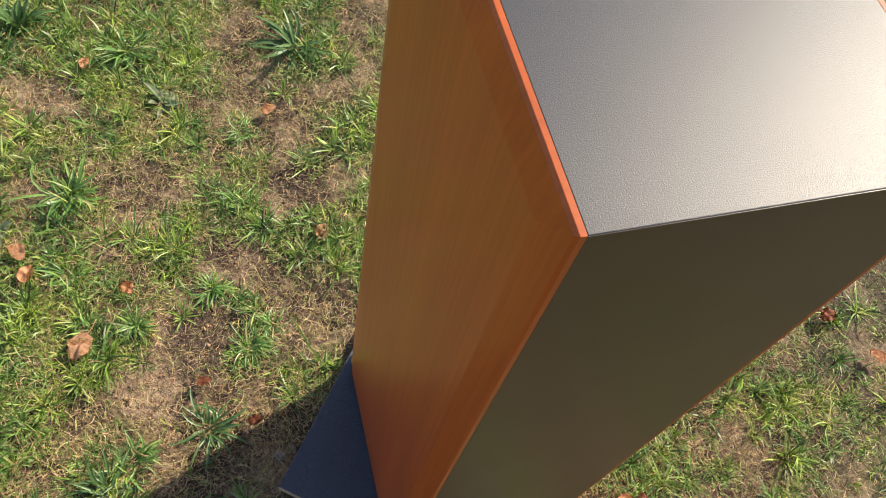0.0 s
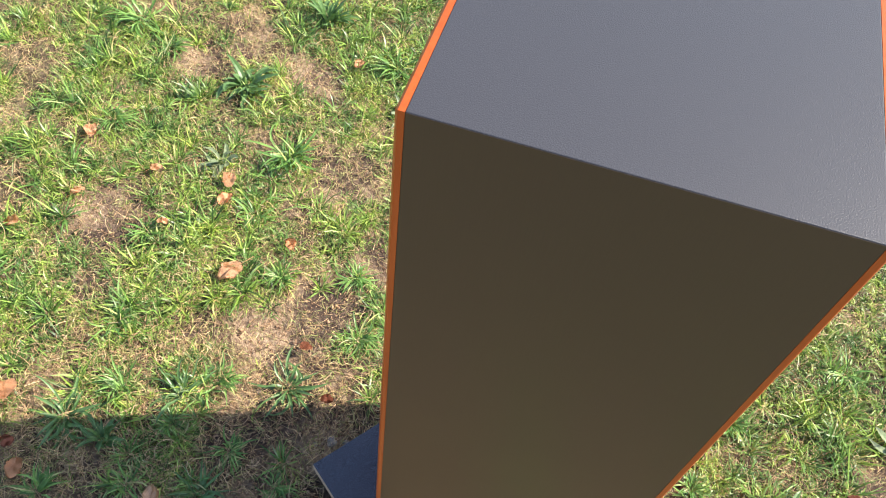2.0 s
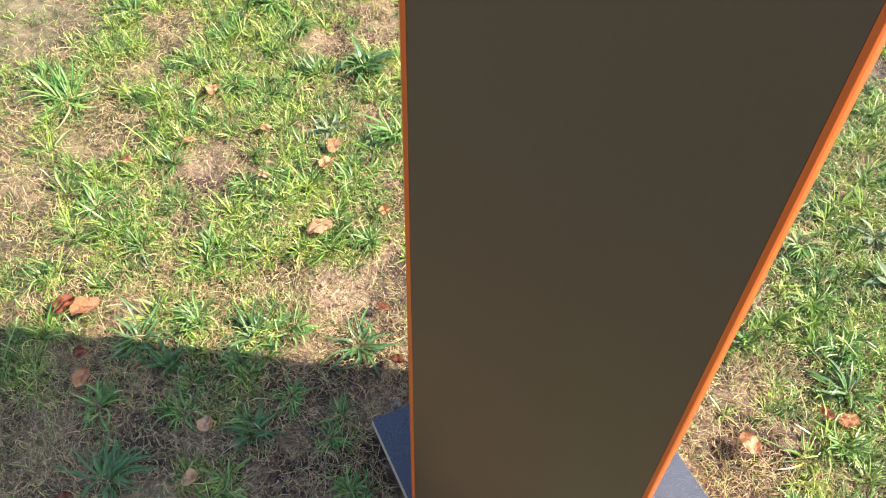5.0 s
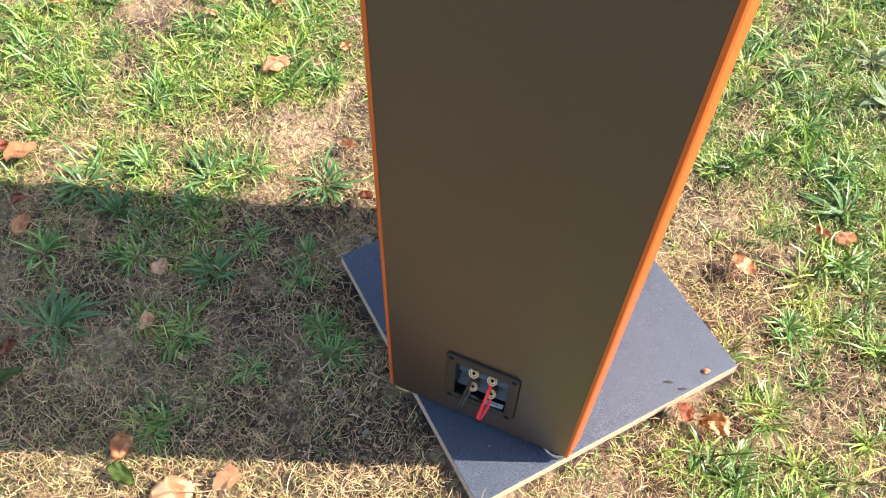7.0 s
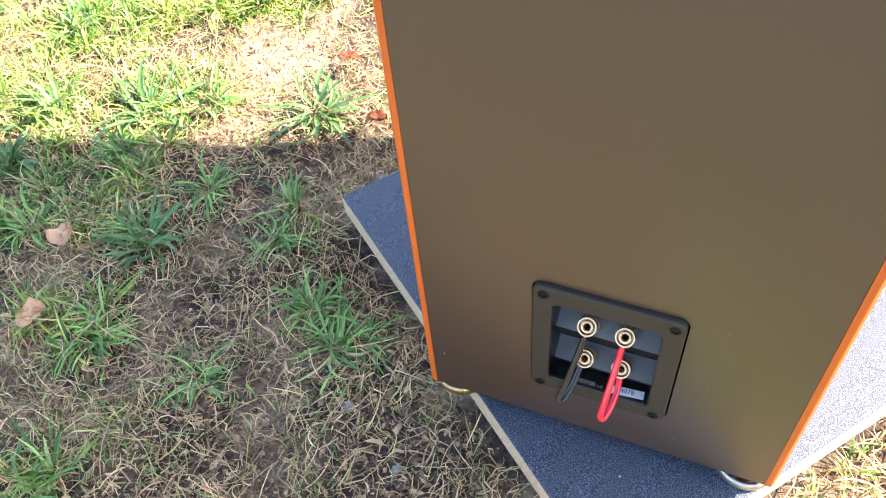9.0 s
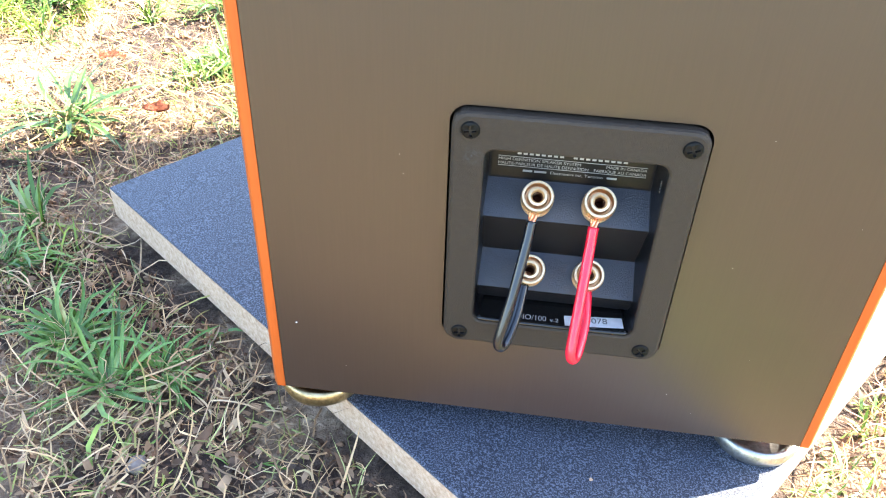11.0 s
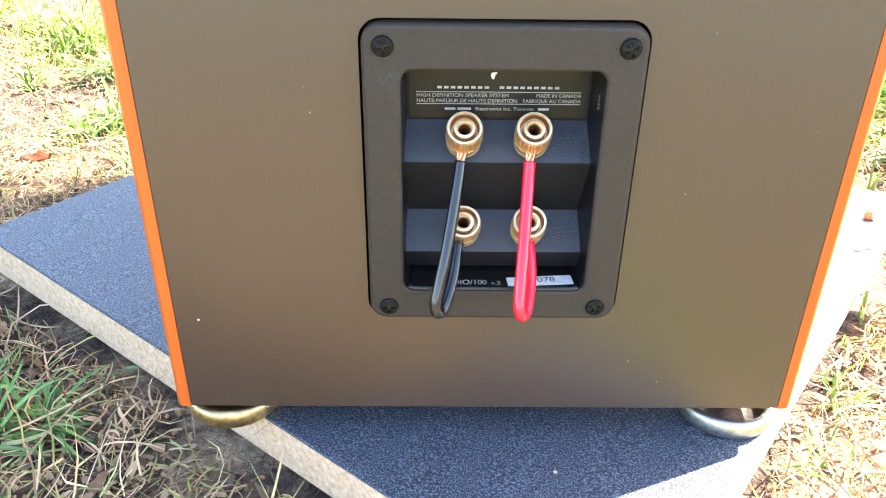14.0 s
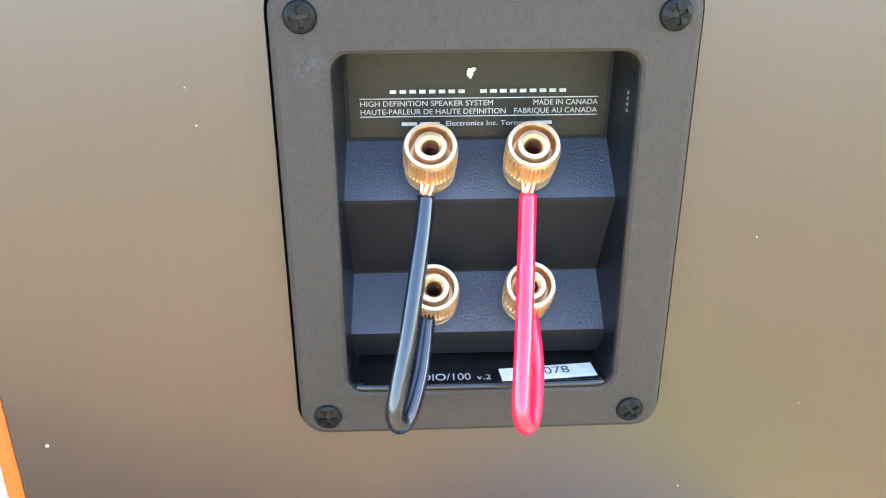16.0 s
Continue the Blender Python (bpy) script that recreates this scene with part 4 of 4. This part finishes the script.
def jumper(parent, points, material, label):
    w = part("jumper_wire", tube(points, 0.00178, 14, 8), material, parent, label, True)
    for a, b in ((points[0], points[1]), (points[-1], points[-2])):
        a, b = Vector(a), Vector(b)
        d = (a - b).normalized()
        for k in range(5):
            o = d.orthogonal().normalized()
            o.rotate(Matrix.Rotation(2 * math.pi * k / 5, 3, d))
            o2 = o.copy()
            o2.rotate(Matrix.Rotation(1.2, 3, d))
            part("strand", tube([a - d * 0.001 + o * 0.0009, a + d * 0.0015 + o2 * 0.0010, a + d * 0.0042 + o2 * 0.0008], 0.00055, 6, 3), M_COPPER, w, "bare copper strand", True)


jumper(speaker, [(-0.0103, 0.0030, 0.1296), (-0.0114, -0.0010, 0.1215), (-0.0142, -0.0090, 0.1060), (-0.0165, -0.0135, 0.0958), (-0.0173, -0.0150, 0.0912), (-0.0162, -0.0146, 0.0888), (-0.0144, -0.0118, 0.0893),
                 (-0.0120, -0.0050, 0.0950), (-0.0104, 0.0030, 0.1030)], M_BLACKWIRE, "black insulated jumper wire bent into a loop")
jumper(speaker, [(0.0096, 0.0030, 0.1296), (0.0090, -0.0015, 0.1215), (0.0077, -0.0115, 0.1065), (0.0069, -0.0168, 0.0975), (0.0068, -0.0188, 0.0932), (0.0079, -0.0184, 0.0906), (0.0095, -0.0150, 0.0910),
                 (0.0113, -0.0050, 0.0960), (0.0110, 0.0030, 0.1030)], M_REDWIRE, "bright red insulated jumper wire bent into a loop")


# ---- writing in the recess ----
def label_writing(parent):
    face = lambda x, z: Matrix.Translation((x, 0.0140 + (OZ1 + 0.002 - z) * 0.0720 - 0.0003, z)) @ pose(0, 0, 0, 90, 0, 0)
    left, right = -0.0232, 0.0247

    def bar(x0, x1, z, h):
        m = face((x0 + x1) / 2, z)
        part("printed_bar", turned(box(-(x1 - x0) / 2, (x1 - x0) / 2, -h / 2, h / 2, -0.00006, 0.00006), m), M_INK, parent)

    bar(left, right, 0.1461, 0.00017)
    bar(left, right, 0.1424, 0.00017)
    # wordmark as plain letter-sized bars
    for x0, x1, n in ((-0.0174, -0.0018, 8), (0.0006, 0.0185, 9)):
        step = (x1 - x0) / n
        for k in range(n):
            bar(x0 + step * (k + 0.14), x0 + step * (k + 0.80), 0.1475, 0.0007)
    for text, x, z, align, want in (("HIGH DEFINITION SPEAKER SYSTEM", left, 0.14455, "LEFT", 0.0266), ("HAUTE-PARLEUR DE HAUTE DEFINITION", left, 0.14285, "LEFT", 0.0292),
                                    ("MADE IN CANADA", right, 0.14455, "RIGHT", 0.0130), ("FABRIQUE AU CANADA", right, 0.14285, "RIGHT", 0.0168)):
        ob = lettering("lettering", text, 0.00108, face(x, z), M_INK, parent, align)
        f = want / max(width_of(ob), 1e-6)
        for v in ob.data.vertices:
            v.co.x = x + (v.co.x - x) * f
    ob = lettering("lettering", "Electronics Inc. Toronto", 0.00100, face(-0.0060, 0.14040), M_INK, parent)
    f = 0.0170 / max(width_of(ob), 1e-6)
    for v in ob.data.vertices:
        v.co.x = -0.0060 + (v.co.x + 0.0060) * f
    for x0, x1 in ((-0.0149, -0.0118), (-0.0112, -0.0072), (0.0124, 0.0156)):
        bar(x0, x1, 0.14085, 0.0007)


label_writing(cup)


def tray_writing(parent):
    flat = lambda x, y, turn=0.0: Matrix.Translation((x, y, 0.08953)) @ pose(0, 0, 0, 0, 0, turn)
    ob = lettering("lettering", "STUDIO/100", 0.0026, flat(-0.0172, 0.0000), M_INK, parent)
    f = 0.0157 / max(width_of(ob), 1e-6)
    for v in ob.data.vertices:
        v.co.x = -0.0172 + (v.co.x + 0.0172) * f
    lettering("lettering", "v.2", 0.0019, flat(-0.0001, 0.0000), M_INK, parent)
    part("sticker", turned(box(-0.0102, 0.0102, -0.0025, 0.0025, -0.0001, 0.0001), flat(0.0152, 0.0022, 5.0)), M_PAPER, parent, "white paper number sticker")
    lettering("lettering", "4078", 0.0027, flat(0.0125, 0.0011, 5.0) @ Matrix.Translation((0, 0, 0.00016)), M_TYPE, parent)


tray_writing(cup)


def flecks(parent):
    """Bits of paint and dust stuck to the back."""
    def fleck(x, y, z, w, h, seed):
        rng = random.Random(seed)
        ring = lambda yy, s: [(x + s * w * math.cos(2 * math.pi * k / 9) * rng.uniform(0.7, 1.1), yy, z + s * h * math.sin(2 * math.pi * k / 9) * rng.uniform(0.7, 1.1)) for k in range(9)]
        part("fleck", loops([ring(y, 1.0), ring(y - 0.0002, 0.7)], True, True), M_PAPER, parent, "tiny white fleck")
    fleck(-0.0921, 0.0, 0.0755, 0.00045, 0.00038, 1)
    fleck(-0.0012, 0.0141, 0.1512, 0.0007, 0.0011, 12)
    fleck(-0.0006, 0.0141, 0.1519, 0.0007, 0.0005, 13)
    fleck(0.055, 0.0, 0.1210, 0.0001, 0.00015, 3)
    fleck(-0.052, 0.0, 0.145, 0.0001, 0.00016, 4)
    fleck(0.046, 0.0, 0.060, 0.0001, 0.00016, 5)
    dr = random.Random(21)
    for k in range(6):
        side = 1 if k % 3 else -1
        fleck(side * dr.uniform(0.045, 0.095), 0.0, dr.uniform(0.045, 0.20), dr.uniform(0.00004, 0.00011), dr.uniform(0.00004, 0.00012), 30 + k)


flecks(speaker)
